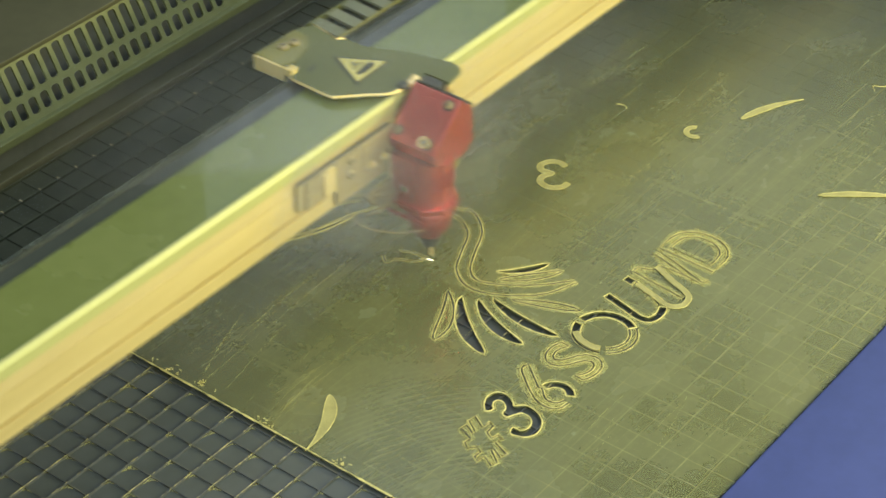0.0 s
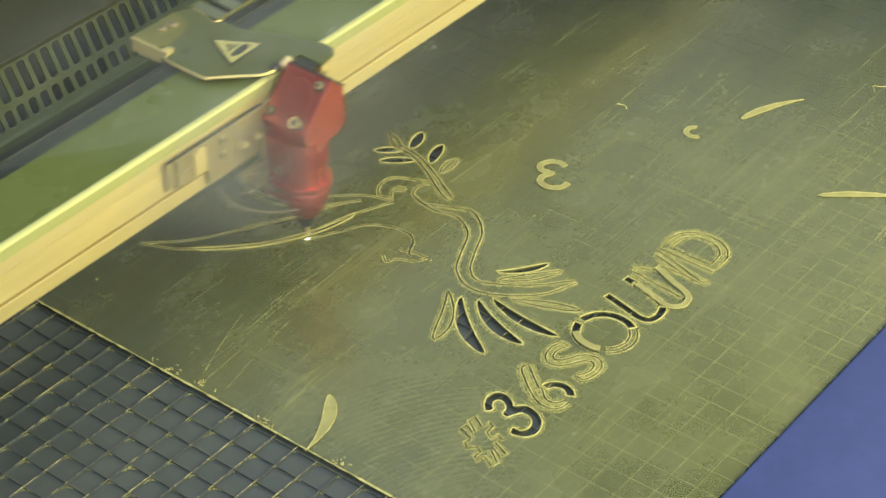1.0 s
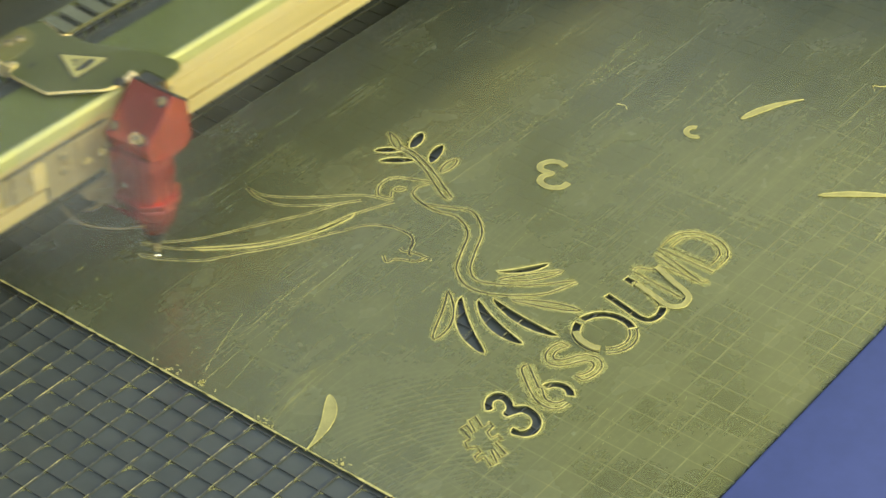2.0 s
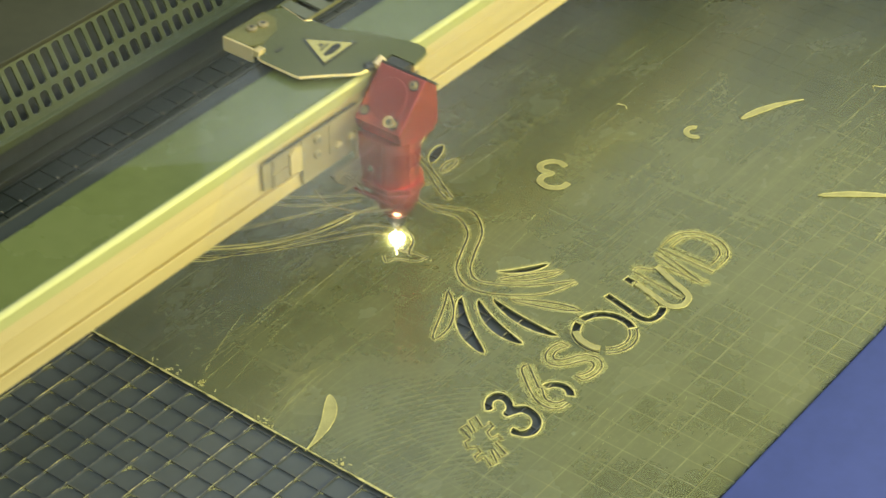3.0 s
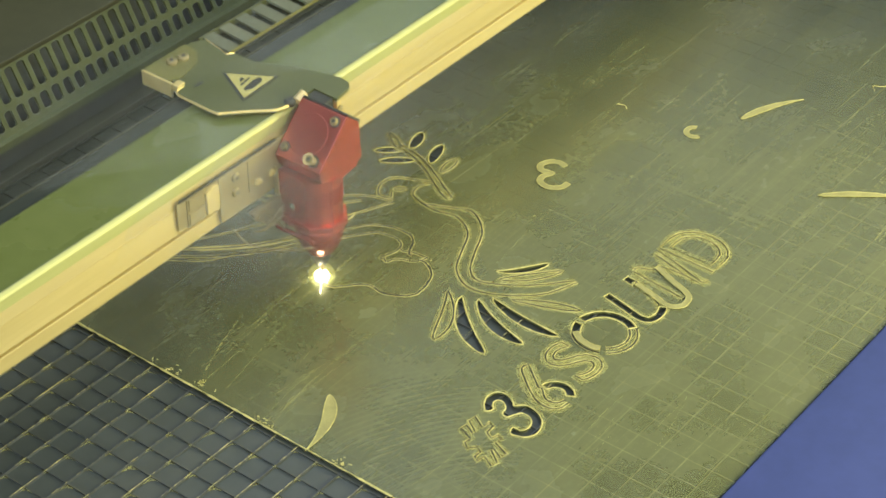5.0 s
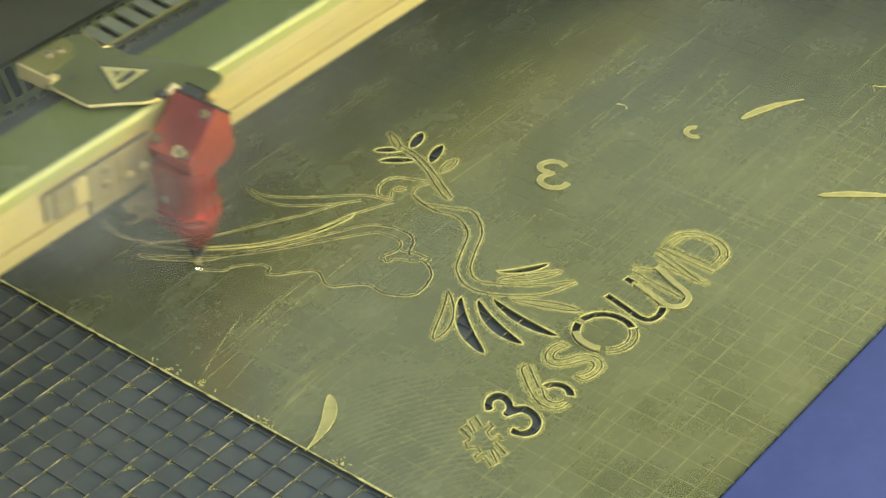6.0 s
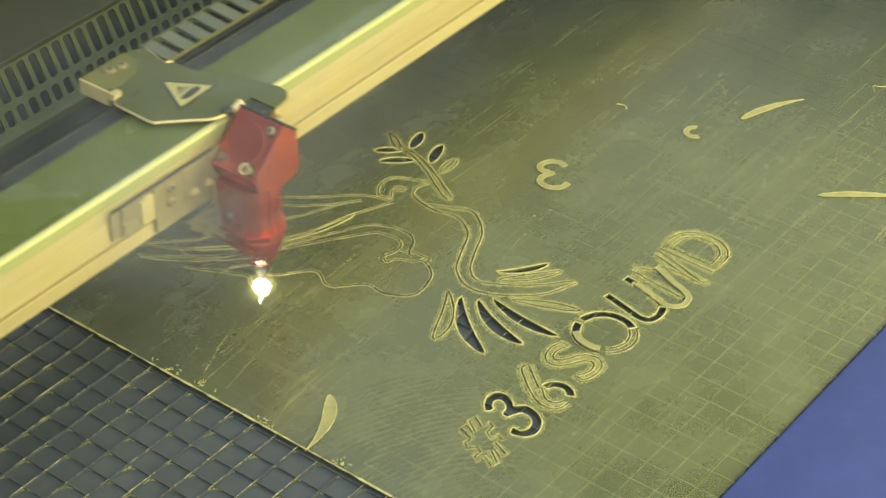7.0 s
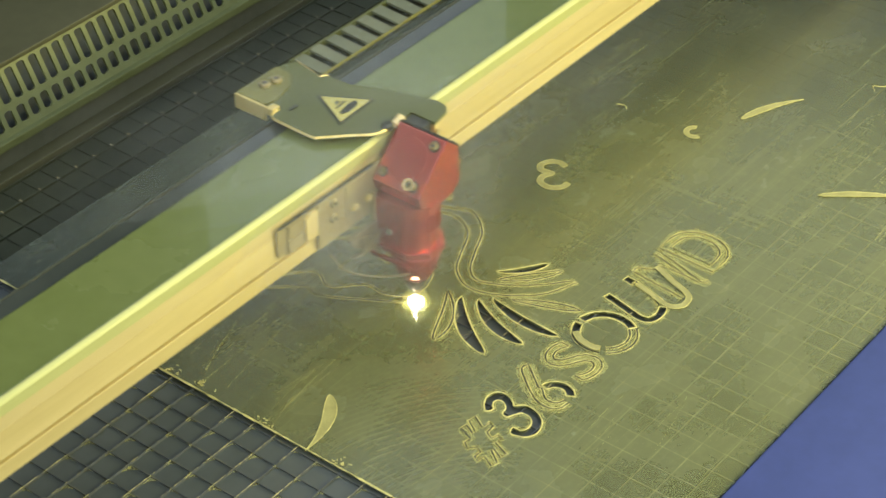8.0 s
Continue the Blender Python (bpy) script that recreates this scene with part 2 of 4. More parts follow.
def ridge(bm, line, width, height, z=0.0, closed=False, jitter=0.0, index=0):
    """A low burr with a roof-shaped section along a line."""
    rows, count = [], len(line)
    for i, p in enumerate(line):
        q0 = line[(i - 1) % count] if closed or i else line[i]
        q1 = line[(i + 1) % count] if closed or i < count - 1 else line[i]
        d = (Vector(q1) - Vector(q0))
        d = d.normalized() if d.length else Vector((1, 0))
        n = Vector((-d.y, d.x)) * width / 2 * (1 + random.uniform(-jitter, jitter))
        h = height * (1 + random.uniform(-jitter, jitter))
        rows.append([bm.verts.new((p[0] + n.x, p[1] + n.y, z)), bm.verts.new((p[0], p[1], z + h)), bm.verts.new((p[0] - n.x, p[1] - n.y, z))])
    for i in range(count if closed else count - 1):
        r, s = rows[i], rows[(i + 1) % count]
        for k in (0, 1):
            f = bm.faces.new((r[k], r[k + 1], s[k + 1], s[k]))
            f.material_index = index
    return bm


def shifted(line, by):
    out = []
    for i, p in enumerate(line):
        d = Vector(line[min(i + 1, len(line) - 1)]) - Vector(line[max(i - 1, 0)])
        d = d.normalized() if d.length else Vector((1, 0))
        out.append(Vector((p[0] - d.y * by, p[1] + d.x * by)))
    return out


def glyph_loops(character, x, y, width, height, mirror=False):
    """The outlines of a character of the built-in font, fitted into a box at (x, y)."""
    data = bpy.data.curves.new("glyph", "FONT")
    data.body, data.resolution_u = character, 5
    ob = new("glyph", data)
    dg = bpy.context.evaluated_depsgraph_get()
    me = bpy.data.meshes.new_from_object(ob.evaluated_get(dg))
    bpy.data.objects.remove(ob)
    bm = bmesh.new()
    bm.from_mesh(me)
    bmesh.ops.remove_doubles(bm, verts=bm.verts, dist=1e-5)
    xs, ys = [v.co.x for v in bm.verts], [v.co.y for v in bm.verts]
    nxt = {}
    for e in bm.edges:
        if len(e.link_faces) == 1:
            for v, o in (e.verts, reversed(e.verts)):
                nxt.setdefault(v, []).append(o)
    loops, seen = [], set()
    for v in list(nxt):
        if v in seen:
            continue
        loop, at = [], v
        while at and at not in seen:
            seen.add(at)
            loop.append(at)
            at = next((o for o in nxt[at] if o not in seen), None)
        pts = []
        for q in loop:
            u, w = (q.co.x - min(xs)) / (max(xs) - min(xs)), (q.co.y - min(ys)) / (max(ys) - min(ys))
            pts.append(Vector((x + width * (1 - u if mirror else u), y + height * w)))
        if len(pts) > 2:
            loops.append(pts)
    bm.free()
    return loops


def plate_with_holes(loops, thick, place=None):
    """Fills the first loop, leaves the others open, and gives the plate its thickness below."""
    bm = bmesh.new()
    edges = []
    for loop in loops:
        vs = [bm.verts.new((p[0], p[1], 0)) for p in loop]
        edges += [bm.edges.new((vs[i], vs[(i + 1) % len(vs)])) for i in range(len(vs))]
    bmesh.ops.triangle_fill(bm, edges=edges, use_beauty=True)
    got = bmesh.ops.extrude_face_region(bm, geom=list(bm.faces))
    bmesh.ops.translate(bm, verts=[g for g in got["geom"] if isinstance(g, bmesh.types.BMVert)], vec=(0, 0, -thick))
    if place:
        bmesh.ops.transform(bm, matrix=place, verts=bm.verts)
    return bm


# ---- the bed: tray, grid of slats, blue front panel, rear panels
PITCH, BED_TOP = 0.0128, -0.0012
bed = tagged(new("cutting_bed"), "stained aluminium grid bed over a blue-grey tray", "laser bed")
part("tray", box((-0.39, 0.18, -0.05), (1.45, 0.6640, -0.0026)), TRAY, bed, "blue-grey tray under the grid")
part("rear_tray", box((-0.39, 0.6642, -0.05), (1.45, 1.05, -0.0026)), REAR_SHADE, bed, "rear tray by the exhaust, shade painted into its colour")


def front_panel():
    ob = tagged(new("front_panel"), "blue painted metal front panel beside the bed", "panel", kind="structure")
    part("lip", box((0.05, 0.10, -0.06), (1.45, 0.2975, 0.003), 0.0012), BLUE, ob)


front_panel()


def rear_panel():
    """A steep perforated duct panel with two rows of slots, and the plate above it."""
    ob = tagged(new("perforated_rear_panel"), "olive steel duct panel with two rows of slots", "vent panel", kind="structure")
    width, high, step = 1.1, 0.0335, 0.0083
    loops = [[(0, 0), (width, 0), (width, high), (0, high)]]
    for row, (lo, hi) in enumerate(((0.0034, 0.0122), (0.0156, 0.0322))):
        k = 0
        while (k + 1.2) * step < width:
            cx = (k + 0.5 + 0.35 * row) * step
            w = 0.0027
            loops.append([(cx - w, lo + 0.001), (cx - w * 0.5, lo), (cx + w * 0.5, lo), (cx + w, lo + 0.001),
                          (cx + w, hi - 0.001), (cx + w * 0.5, hi), (cx - w * 0.5, hi), (cx - w, hi - 0.001)])
            k += 1
    place = Matrix.Translation((0.42, 0.722, 0.020)) @ Matrix.Rotation(radians(63), 4, "X")
    part("slotted_plate", plate_with_holes(loops, 0.0015, place), PANEL, ob)
    part("duct_back", box((0.42, 0.752, -0.03), (1.52, 0.762, 0.049)), DUCT, ob)
    part("top_plate", box((0.42, 0.7365, 0.0500), (1.52, 1.05, 0.0530), 0.0008), HOOD, ob)
    part("lower_lip", box((0.42, 0.7190, 0.0150), (1.52, 0.7240, 0.0200), 0.0008), PANEL, ob)
    part("recess_wall", box((0.42, 0.7240, -0.0034), (1.52, 0.7280, 0.0150)), DARK, ob)
    part("bed_frame", box((0.20, 0.7150, -0.0030), (1.45, 0.7238, 0.0020), 0.0008), HOOD, ob)
    for k in range(6):
        part("plate_screw", turned([(0.0042, 0.0530), (0.0042, 0.0548), (0.0030, 0.0560)], Matrix.Translation((0.588 + 0.15 * k, 0.785, 0)), 14), DARK, ob)


rear_panel()
# unseen added walls; the rear step in height shapes the gantry's reflection
for name, lo, hi in (("wall_rear", (1.012, 1.05, -0.06), (1.46, 1.06, 0.507)), ("wall_rear_tall", (-0.2, 1.05, -0.06), (1.012, 1.06, 0.86)), ("wall_left", (-0.40, 0.1, -0.06), (-0.39, 1.05, 0.20))):
    tagged(link_mesh(name, box(lo, hi), HOOD), "unseen dark olive steel wall added round the bed", "wall", kind="structure")


# added side wall, unseen; its gap and header shape the sheet's reflections
side = box((1.45, 0.1, -0.06), (1.46, 1.05, 0.40))
for lo, hi in (((1.45, 0.1, 0.72), (1.46, 1.05, 1.30)), ((1.45, 0.1, 0.40), (1.46, 0.16, 0.72)), ((1.45, 0.98, 0.40), (1.46, 1.05, 0.72))):
    box(lo, hi, bm=side)
tagged(link_mesh("wall_side", side, HOOD), "unseen dark olive side wall, its long gap added to shape reflections", "wall", kind="structure")


# ---- the plastic sheet with its cut design
sheet = tagged(new("acrylic_sheet"), "scuffed translucent plastic sheet with a cut bird design, on the grid", "plastic sheet")
X0, X1, Y0, Y1 = 0.4905, 1.10, 0.2990, 0.6672
FEATHERS_OPEN = [((0.6185, 0.4712), (0.5911, 0.4366), 0.0066, -0.0042, 0.56), ((0.6218, 0.4634), (0.6078, 0.4266), 0.0060, -0.0040, 0.56),
                 ((0.6268, 0.4583), (0.6226, 0.4169), 0.0052, -0.0030, 0.56), ((0.6450, 0.4691), (0.6655, 0.4531), 0.0036, -0.0020, 0.60)]
LEAVES_OPEN = [((0.6894, 0.5835), (0.6984, 0.5726), 0.0042, 0.0004, 0.5), ((0.6836, 0.5753), (0.6952, 0.5612), 0.0044, 0.0004, 0.5),
               ((0.7032, 0.5699), (0.7181, 0.5744), 0.0054, -0.0004, 0.5), ((0.6989, 0.5531), (0.7155, 0.5585), 0.0054, 0.0004, 0.5)]
BLADES_LEFT = [((0.6181, 0.4789), (0.5849, 0.4615), 0.0064, 0.0030, 0.62), ((0.6406, 0.4645), (0.6649, 0.4442), 0.0046, -0.0014, 0.5),
               ((0.6313, 0.4504), (0.6449, 0.4195), 0.0042, 0.0006, 0.6), ((0.7073, 0.5876), (0.6985, 0.5742), 0.0036, 0.0003, 0.6),
               ((0.6948, 0.5431), (0.7093, 0.5439), 0.0048, 0.0003, 0.55), ((0.6680, 0.5526), (0.6720, 0.5491), 0.0030, 0.0, 0.5)]
LINES = [
    [(0.7014, 0.5758), (0.7005, 0.5647), (0.6952, 0.5510), (0.6860, 0.5344), (0.6807, 0.5248)],
    [(0.6982, 0.5763), (0.6976, 0.5650), (0.6921, 0.5516), (0.6822, 0.5352), (0.6781, 0.5265), (0.6807, 0.5248)],
    [(0.6655, 0.5525), (0.6611, 0.5501), (0.6595, 0.5563), (0.6676, 0.5614), (0.6763, 0.5594), (0.6819, 0.5488), (0.6857, 0.5405)],
    [(0.6835, 0.5418), (0.6767, 0.5447), (0.6695, 0.5408), (0.6664, 0.5254), (0.6688, 0.5127), (0.6616, 0.5000), (0.6452, 0.4920),
     (0.6338, 0.4857), (0.6265, 0.4732), (0.6303, 0.4582), (0.6440, 0.4412), (0.6621, 0.4331)],
    [(0.6675, 0.5321), (0.6736, 0.5193), (0.6772, 0.5083), (0.6668, 0.4949), (0.6502, 0.4870), (0.6373, 0.4797), (0.6339, 0.4695),
     (0.6464, 0.4497), (0.6625, 0.4348)],
    [(0.6223, 0.6140), (0.6230, 0.6017), (0.6343, 0.5846), (0.6537, 0.5628), (0.6596, 0.5463)],
    [(0.6223, 0.6140), (0.6192, 0.6041), (0.6220, 0.5892), (0.6366, 0.5712), (0.6503, 0.5600)],
    [(0.5541, 0.6232), (0.5742, 0.6035), (0.5997, 0.5885), (0.6231, 0.5748), (0.6405, 0.5669), (0.6503, 0.5600)],
    [(0.5538, 0.6229), (0.5646, 0.6021), (0.5880, 0.5779), (0.6107, 0.5641), (0.6365, 0.5560), (0.6592, 0.5460)],
    [(0.6327, 0.5029), (0.6317, 0.5117), (0.6297, 0.5159), (0.6304, 0.5187)],
    [(0.6327, 0.5029), (0.6268, 0.5060), (0.6222, 0.5149), (0.6177, 0.5170), (0.6209, 0.5218)],
]
holes = [blade(*b) for b in FEATHERS_OPEN + LEAVES_OPEN]
three = [[(0.5596, 0.4117), (0.5631, 0.4150), (0.5682, 0.4168), (0.5727, 0.4153), (0.5740, 0.4109), (0.5717, 0.4060), (0.5698, 0.4036), (0.5733, 0.3998),
          (0.5730, 0.3938), (0.5699, 0.3885), (0.5656, 0.3859), (0.5605, 0.3853), (0.5566, 0.3877), (0.5549, 0.3916), (0.5546, 0.3940), (0.5581, 0.3952),
          (0.5581, 0.3919), (0.5608, 0.3897), (0.5648, 0.3900), (0.5679, 0.3922), (0.5691, 0.3957), (0.5683, 0.3988), (0.5642, 0.4011), (0.5623, 0.4021),
          (0.5630, 0.4047), (0.5659, 0.4051), (0.5684, 0.4070), (0.5698, 0.4099), (0.5688, 0.4124), (0.5663, 0.4129), (0.5640, 0.4118), (0.5625, 0.4101)]]
holes += [smooth_line(loop + loop[:1], 3)[:-1] for loop in three]
slit_line = smooth_line([(0.5660, 0.6010), (0.5905, 0.5763), (0.6164, 0.5615), (0.6400, 0.5555)], 6)
holes.append([p for p in slit_line] + list(reversed(shifted(slit_line, -0.0017)))[1:-1])


def arc_band(cx, cy, rx, ry, band, a0, a1, steps=14):
    ring = lambda s: [Vector((cx + (rx - s) * math.cos(radians(a0 + (a1 - a0) * k / steps)), cy + (ry - s) * math.sin(radians(a0 + (a1 - a0) * k / steps)))) for k in range(steps + 1)]
    return ring(0) + list(reversed(ring(band)))


O_C, O_R = (0.6387, 0.4010), (0.0152, 0.0156)
o_open = arc_band(*O_C, *O_R, 0.0036, -38, 84, 18)
o_low = arc_band(*O_C, *O_R, 0.0036, 97, 130, 8)
six_open = arc_band(0.5877, 0.3936, 0.0090, 0.0086, 0.0034, -62, 78)
u_line = smooth_line([(0.6628, 0.4164), (0.6606, 0.4060), (0.6583, 0.3955), (0.6590, 0.3902), (0.6634, 0.3880), (0.6690, 0.3886), (0.6715, 0.3898)], 4)
u_open = shifted(u_line, 0.0016) + list(reversed(shifted(u_line, -0.0016)))
u_tip = [Vector(p) for p in ((0.6780, 0.4168), (0.6771, 0.4110), (0.6806, 0.4116), (0.6811, 0.4166))]
holes += [o_open, o_low, six_open, u_open, u_tip]
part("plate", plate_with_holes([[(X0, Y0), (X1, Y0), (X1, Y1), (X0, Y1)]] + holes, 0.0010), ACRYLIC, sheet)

# burrs round every opening, and slit plus burrs along the cuts whose pieces still sit in place
for loop in holes:
    turning = sum(p[0] * q[1] - q[0] * p[1] for p, q in zip(loop, loop[1:] + loop[:1]))
    rim = shifted(loop, -0.0004 if turning > 0 else 0.0004)
    part("burr", ridge(bmesh.new(), rim, 0.0008, 0.0003, 0.0001, True, 0.35), BURR, sheet)
    part("residue_film", ridge(bmesh.new(), shifted(loop, -0.0013 if turning > 0 else 0.0013), 0.0016, 0.00003, 0.00005, True, 0.4), RESIDUE, sheet)


def cut_line(line, closed=False, parent=None, name="cut_line", film=0.0046, slit=0.00070):
    bm = bmesh.new()
    ridge(bm, shifted(line, 0.00068), 0.00046, 0.00018, 0.00012, closed, 0.6, 0)
    ridge(bm, shifted(line, -0.00068), 0.00036, 0.00014, 0.00012, closed, 0.6, 0)
    ridge(bm, line, slit, 0.00012, 0.00024, closed, 0.45, 1)
    if film:
        ridge(bm, line, film, 0.00003, 0.00005, closed, 0.25, 2)
    return link_mesh(name, bm, (BURR, KERF, RESIDUE), parent or sheet)


for k, pts in enumerate(LINES):
    cut_line(smooth_line(pts), film=0.0022 if k >= 5 else 0.0040)
for b in BLADES_LEFT:
    cut_line(blade(*b), True)
for ch, x, y, w, h in (("S", 0.6040, 0.3870, 0.0172, 0.0275), ("D", 0.7100, 0.3855, 0.0242, 0.0315)):
    for loop in glyph_loops(ch, x, y, w, h):
        cut_line(loop, True, film=0.0054, slit=0.0005)
HASH = [(0.5432, 0.4133), (0.5466, 0.4129), (0.5441, 0.4076), (0.5457, 0.4075), (0.5496, 0.4137), (0.5536, 0.4132), (0.5497, 0.4064), (0.5546, 0.4058), (0.5531, 0.4030),
        (0.5486, 0.4028), (0.5463, 0.3990), (0.5502, 0.3977), (0.5488, 0.3949), (0.5452, 0.3956), (0.5423, 0.3877), (0.5388, 0.3880), (0.5417, 0.3941), (0.5403, 0.3943),
        (0.5352, 0.3871), (0.5321, 0.3881), (0.5351, 0.3940), (0.5307, 0.3948), (0.5324, 0.3976), (0.5365, 0.3972), (0.5380, 0.4003), (0.5347, 0.4031), (0.5371, 0.4065), (0.5407, 0.4058)]
cut_line([Vector(p) for p in HASH], True, film=0.0042, slit=0.0006)
# stem and bowl of the 6, limbs of U and N
for pts in ([(0.5975, 0.4158), (0.5929, 0.4162), (0.5867, 0.4090), (0.5811, 0.4013), (0.5785, 0.3952), (0.5790, 0.3893), (0.5821, 0.3863), (0.5867, 0.3856)],
            [(0.5975, 0.4158), (0.5920, 0.4086), (0.5874, 0.4027), (0.5874, 0.4005), (0.5837, 0.3968), (0.5824, 0.3933), (0.5837, 0.3895), (0.5874, 0.3879)],
            [(0.6806, 0.4116), (0.6765, 0.4008), (0.6717, 0.3920)], [(0.6862, 0.4165), (0.6898, 0.4165), (0.6920, 0.4121), (0.6944, 0.4085)],
            [(0.6862, 0.4165), (0.6850, 0.4064), (0.6832, 0.3859)], [(0.7076, 0.4165), (0.7039, 0.4002), (0.6997, 0.3861), (0.7028, 0.3835)],
            [(0.6975, 0.4100), (0.6990, 0.3990), (0.6985, 0.3865)], [(0.7045, 0.4160), (0.7020, 0.4060), (0.6995, 0.3960)]):
    cut_line(smooth_line(pts, 4), film=0.0058, slit=0.0005)
for s_in in (0.0, 0.0036):
    cut_line(arc_band(*O_C, O_R[0] - s_in, O_R[1] - s_in, 0.0, 215, 318, 18)[:19], False, film=0.0030)
cut_line(arc_band(*O_C, *O_R, 0.0, 128, 205, 14)[:15], False, film=0.0)

# loose scraps lying on the sheet
def scrap(name, loops, label, thick=0.0003):
    ob = tagged(link_mesh(name, plate_with_holes(loops, thick, Matrix.Translation((0, 0, thick + 0.0002))), SCRAP), label, "plastic scrap", "cut scraps on the sheet")
    for loop in loops:
        part("bright_edge", ridge(bmesh.new(), loop, 0.00042, 0.0002, thick + 0.0002, True, 0.5), BURR, ob)
    return ob


scrap("plastic_scrap", [blade((0.4890, 0.4584), (0.5246, 0.4741), 0.0062, -0.0040, 0.70)], "yellowish feather-shaped plastic sliver hanging over the sheet's edge")
scrap("plastic_scrap", [blade((0.8731, 0.4283), (0.8348, 0.4456), 0.0044, -0.0024, 0.66)], "yellowish curved plastic sliver lying on the sheet")
scrap("plastic_scrap", [blade((0.8230, 0.3420), (0.7978, 0.3770), 0.0040, -0.0018, 0.6)], "long thin yellowish plastic sliver lying on the sheet")
scrap("plastic_scrap", [arc_band(0.8085, 0.4585, 0.0060, 0.0060, 0.0028, 20, 240)], "small crescent-shaped plastic offcut on the sheet")
turn = Matrix.Rotation(radians(-52), 2)
spine = smooth_line([(-0.0072, 0.0075), (-0.0040, 0.0112), (0.0010, 0.0120), (0.0058, 0.0090), (0.0056, 0.0040), (0.0004, 0.0012), (0.0050, -0.0012), (0.0068, -0.0062), (0.0030, -0.0112), (-0.0035, -0.0116), (-0.0078, -0.0078)], 5)
outline = shifted(spine, 0.0016) + list(reversed(shifted(spine, -0.0016)))
numeral = [[Vector((0.7290, 0.4956)) + turn @ Vector((-p.x, p.y)) for p in outline]]
scrap("plastic_scrap", numeral, "mirrored numeral-shaped plastic offcut lying on the sheet")
u_mid = smooth_line([(0.6960, 0.4090), (0.6915, 0.3980), (0.6880, 0.3878), (0.6846, 0.3834), (0.6788, 0.3824), (0.6747, 0.3850), (0.6737, 0.3897), (0.6761, 0.3988), (0.6785, 0.4092)], 6)
u_scrap = shifted(u_mid, 0.0014) + list(reversed(shifted(u_mid, -0.0014)))
scrap("plastic_scrap", [u_scrap], "bright U-shaped plastic offcut lying across the letters", 0.0005)
scrap("plastic_scrap", [arc_band(*O_C, 0.0150, 0.0154, 0.0030, 133, 204)], "bright curved plastic offcut tipped in the letter O", 0.0012)

# scratches and edge crumbs
for pts, w in (([(0.4919, 0.5259), (0.6457, 0.5339), (0.7906, 0.5311), (0.8700, 0.5284)], 0.00042), ([(0.4993, 0.5293), (0.5180, 0.5370), (0.5442, 0.5457)], 0.0006),
               ([(0.4920, 0.4828), (0.5150, 0.4872), (0.5357, 0.4921)], 0.0002), ([(0.4984, 0.5143), (0.5300, 0.5205), (0.5575, 0.5250)], 0.00045),
               ([(0.8550, 0.5300), (0.8700, 0.5292), (0.8880, 0.5275)], 0.00012)):
    part("scratch", ridge(bmesh.new(), smooth_line(pts), w, 0.00012, 0.0001, False, 0.8), RESIDUE, sheet)
part("edge_burr", ridge(bmesh.new(), [Vector((X0 + 0.0002, Y0 + (Y1 - Y0) * k / 120)) for k in range(121)], 0.0009, 0.0004, 0.0, False, 0.7), BURR, sheet)


def hairlines():
    """Many fine scratches, most of them along the beam's length."""
    bm = bmesh.new()
    for k in range(110):
        a = random.gauss(0, 0.08) if k % 7 else random.uniform(1.3, 1.8)
        p = Vector((random.uniform(0.50, 0.98), random.uniform(0.305, 0.645)))
        d, bow = random.uniform(0.006, 0.045), random.gauss(0, 0.0007)
        way = Vector((math.cos(a), math.sin(a)))
        side = Vector((-way.y, way.x))
        pts = [p + way * d * t + side * bow * 4 * t * (1 - t) for t in (0, 0.25, 0.5, 0.75, 1)]
        if all(X0 < q.x < X1 and Y0 < q.y < Y1 for q in pts):
            ridge(bm, pts, random.uniform(0.00014, 0.00032), 0.00006, 0.00006, False, 0.6)
    return bm


tagged(link_mesh("scuffing", hairlines(), RESIDUE, sheet), kind="stuff")
for cx, cy, count, wide in ((0.845, 0.529, 4, 0.004), (0.512, 0.487, 8, 0.006), (0.555, 0.535, 6, 0.006), (0.83, 0.345, 8, 0.010)):
    for k in range(count):
        y = cy + random.gauss(0, wide)
        x = cx + random.gauss(0, 0.012)
        d = random.uniform(0.015, 0.05)
        part("scratch", ridge(bmesh.new(), smooth_line([(max(x - d, X0 + 0.0015), y - 0.1 * d), (max(x, X0 + 0.006), y), (x + d, y + random.gauss(0, 0.001))], 5), 0.00028, 0.00006, 0.0001, False, 0.8), RESIDUE, sheet)
for pts in ([(0.9050, 0.4020), (0.9090, 0.4050), (0.9120, 0.4000), (0.9250, 0.3880)], [(0.8060, 0.5075), (0.8075, 0.5030), (0.8050, 0.5000)]):
    part("plastic_thread", ridge(bmesh.new(), smooth_line(pts, 6), 0.0005, 0.0003, 0.0002, False, 0.3), BURR, sheet)


def crumbs():
    bm = bmesh.new()
    for cx, cy, spread, count in ((0.4915, 0.5480, 0.012, 14), (0.4925, 0.5260, 0.006, 14), (0.4915, 0.4830, 0.005, 9), (0.4920, 0.4420, 0.006, 11), (0.52, 0.63, 0.008, 3)):
        for _ in range(count):
            a, s = random.uniform(0, 6.3), random.uniform(0.0006, 0.0022)
            p = Vector((cx + abs(random.gauss(0, 0.0018)), cy + random.gauss(0, spread * 0.5)))
            ridge(bm, [p, p + Vector((math.cos(a), math.sin(a))) * s * 0.5, p + Vector((math.cos(a + 0.5), math.sin(a + 0.5))) * s], 0.0003, 0.0003, 0.0002)
    return bm


tagged(link_mesh("edge_crumbs", crumbs(), BURR), "crumbs of melted plastic along the sheet's edge", "crumbs", kind="stuff")


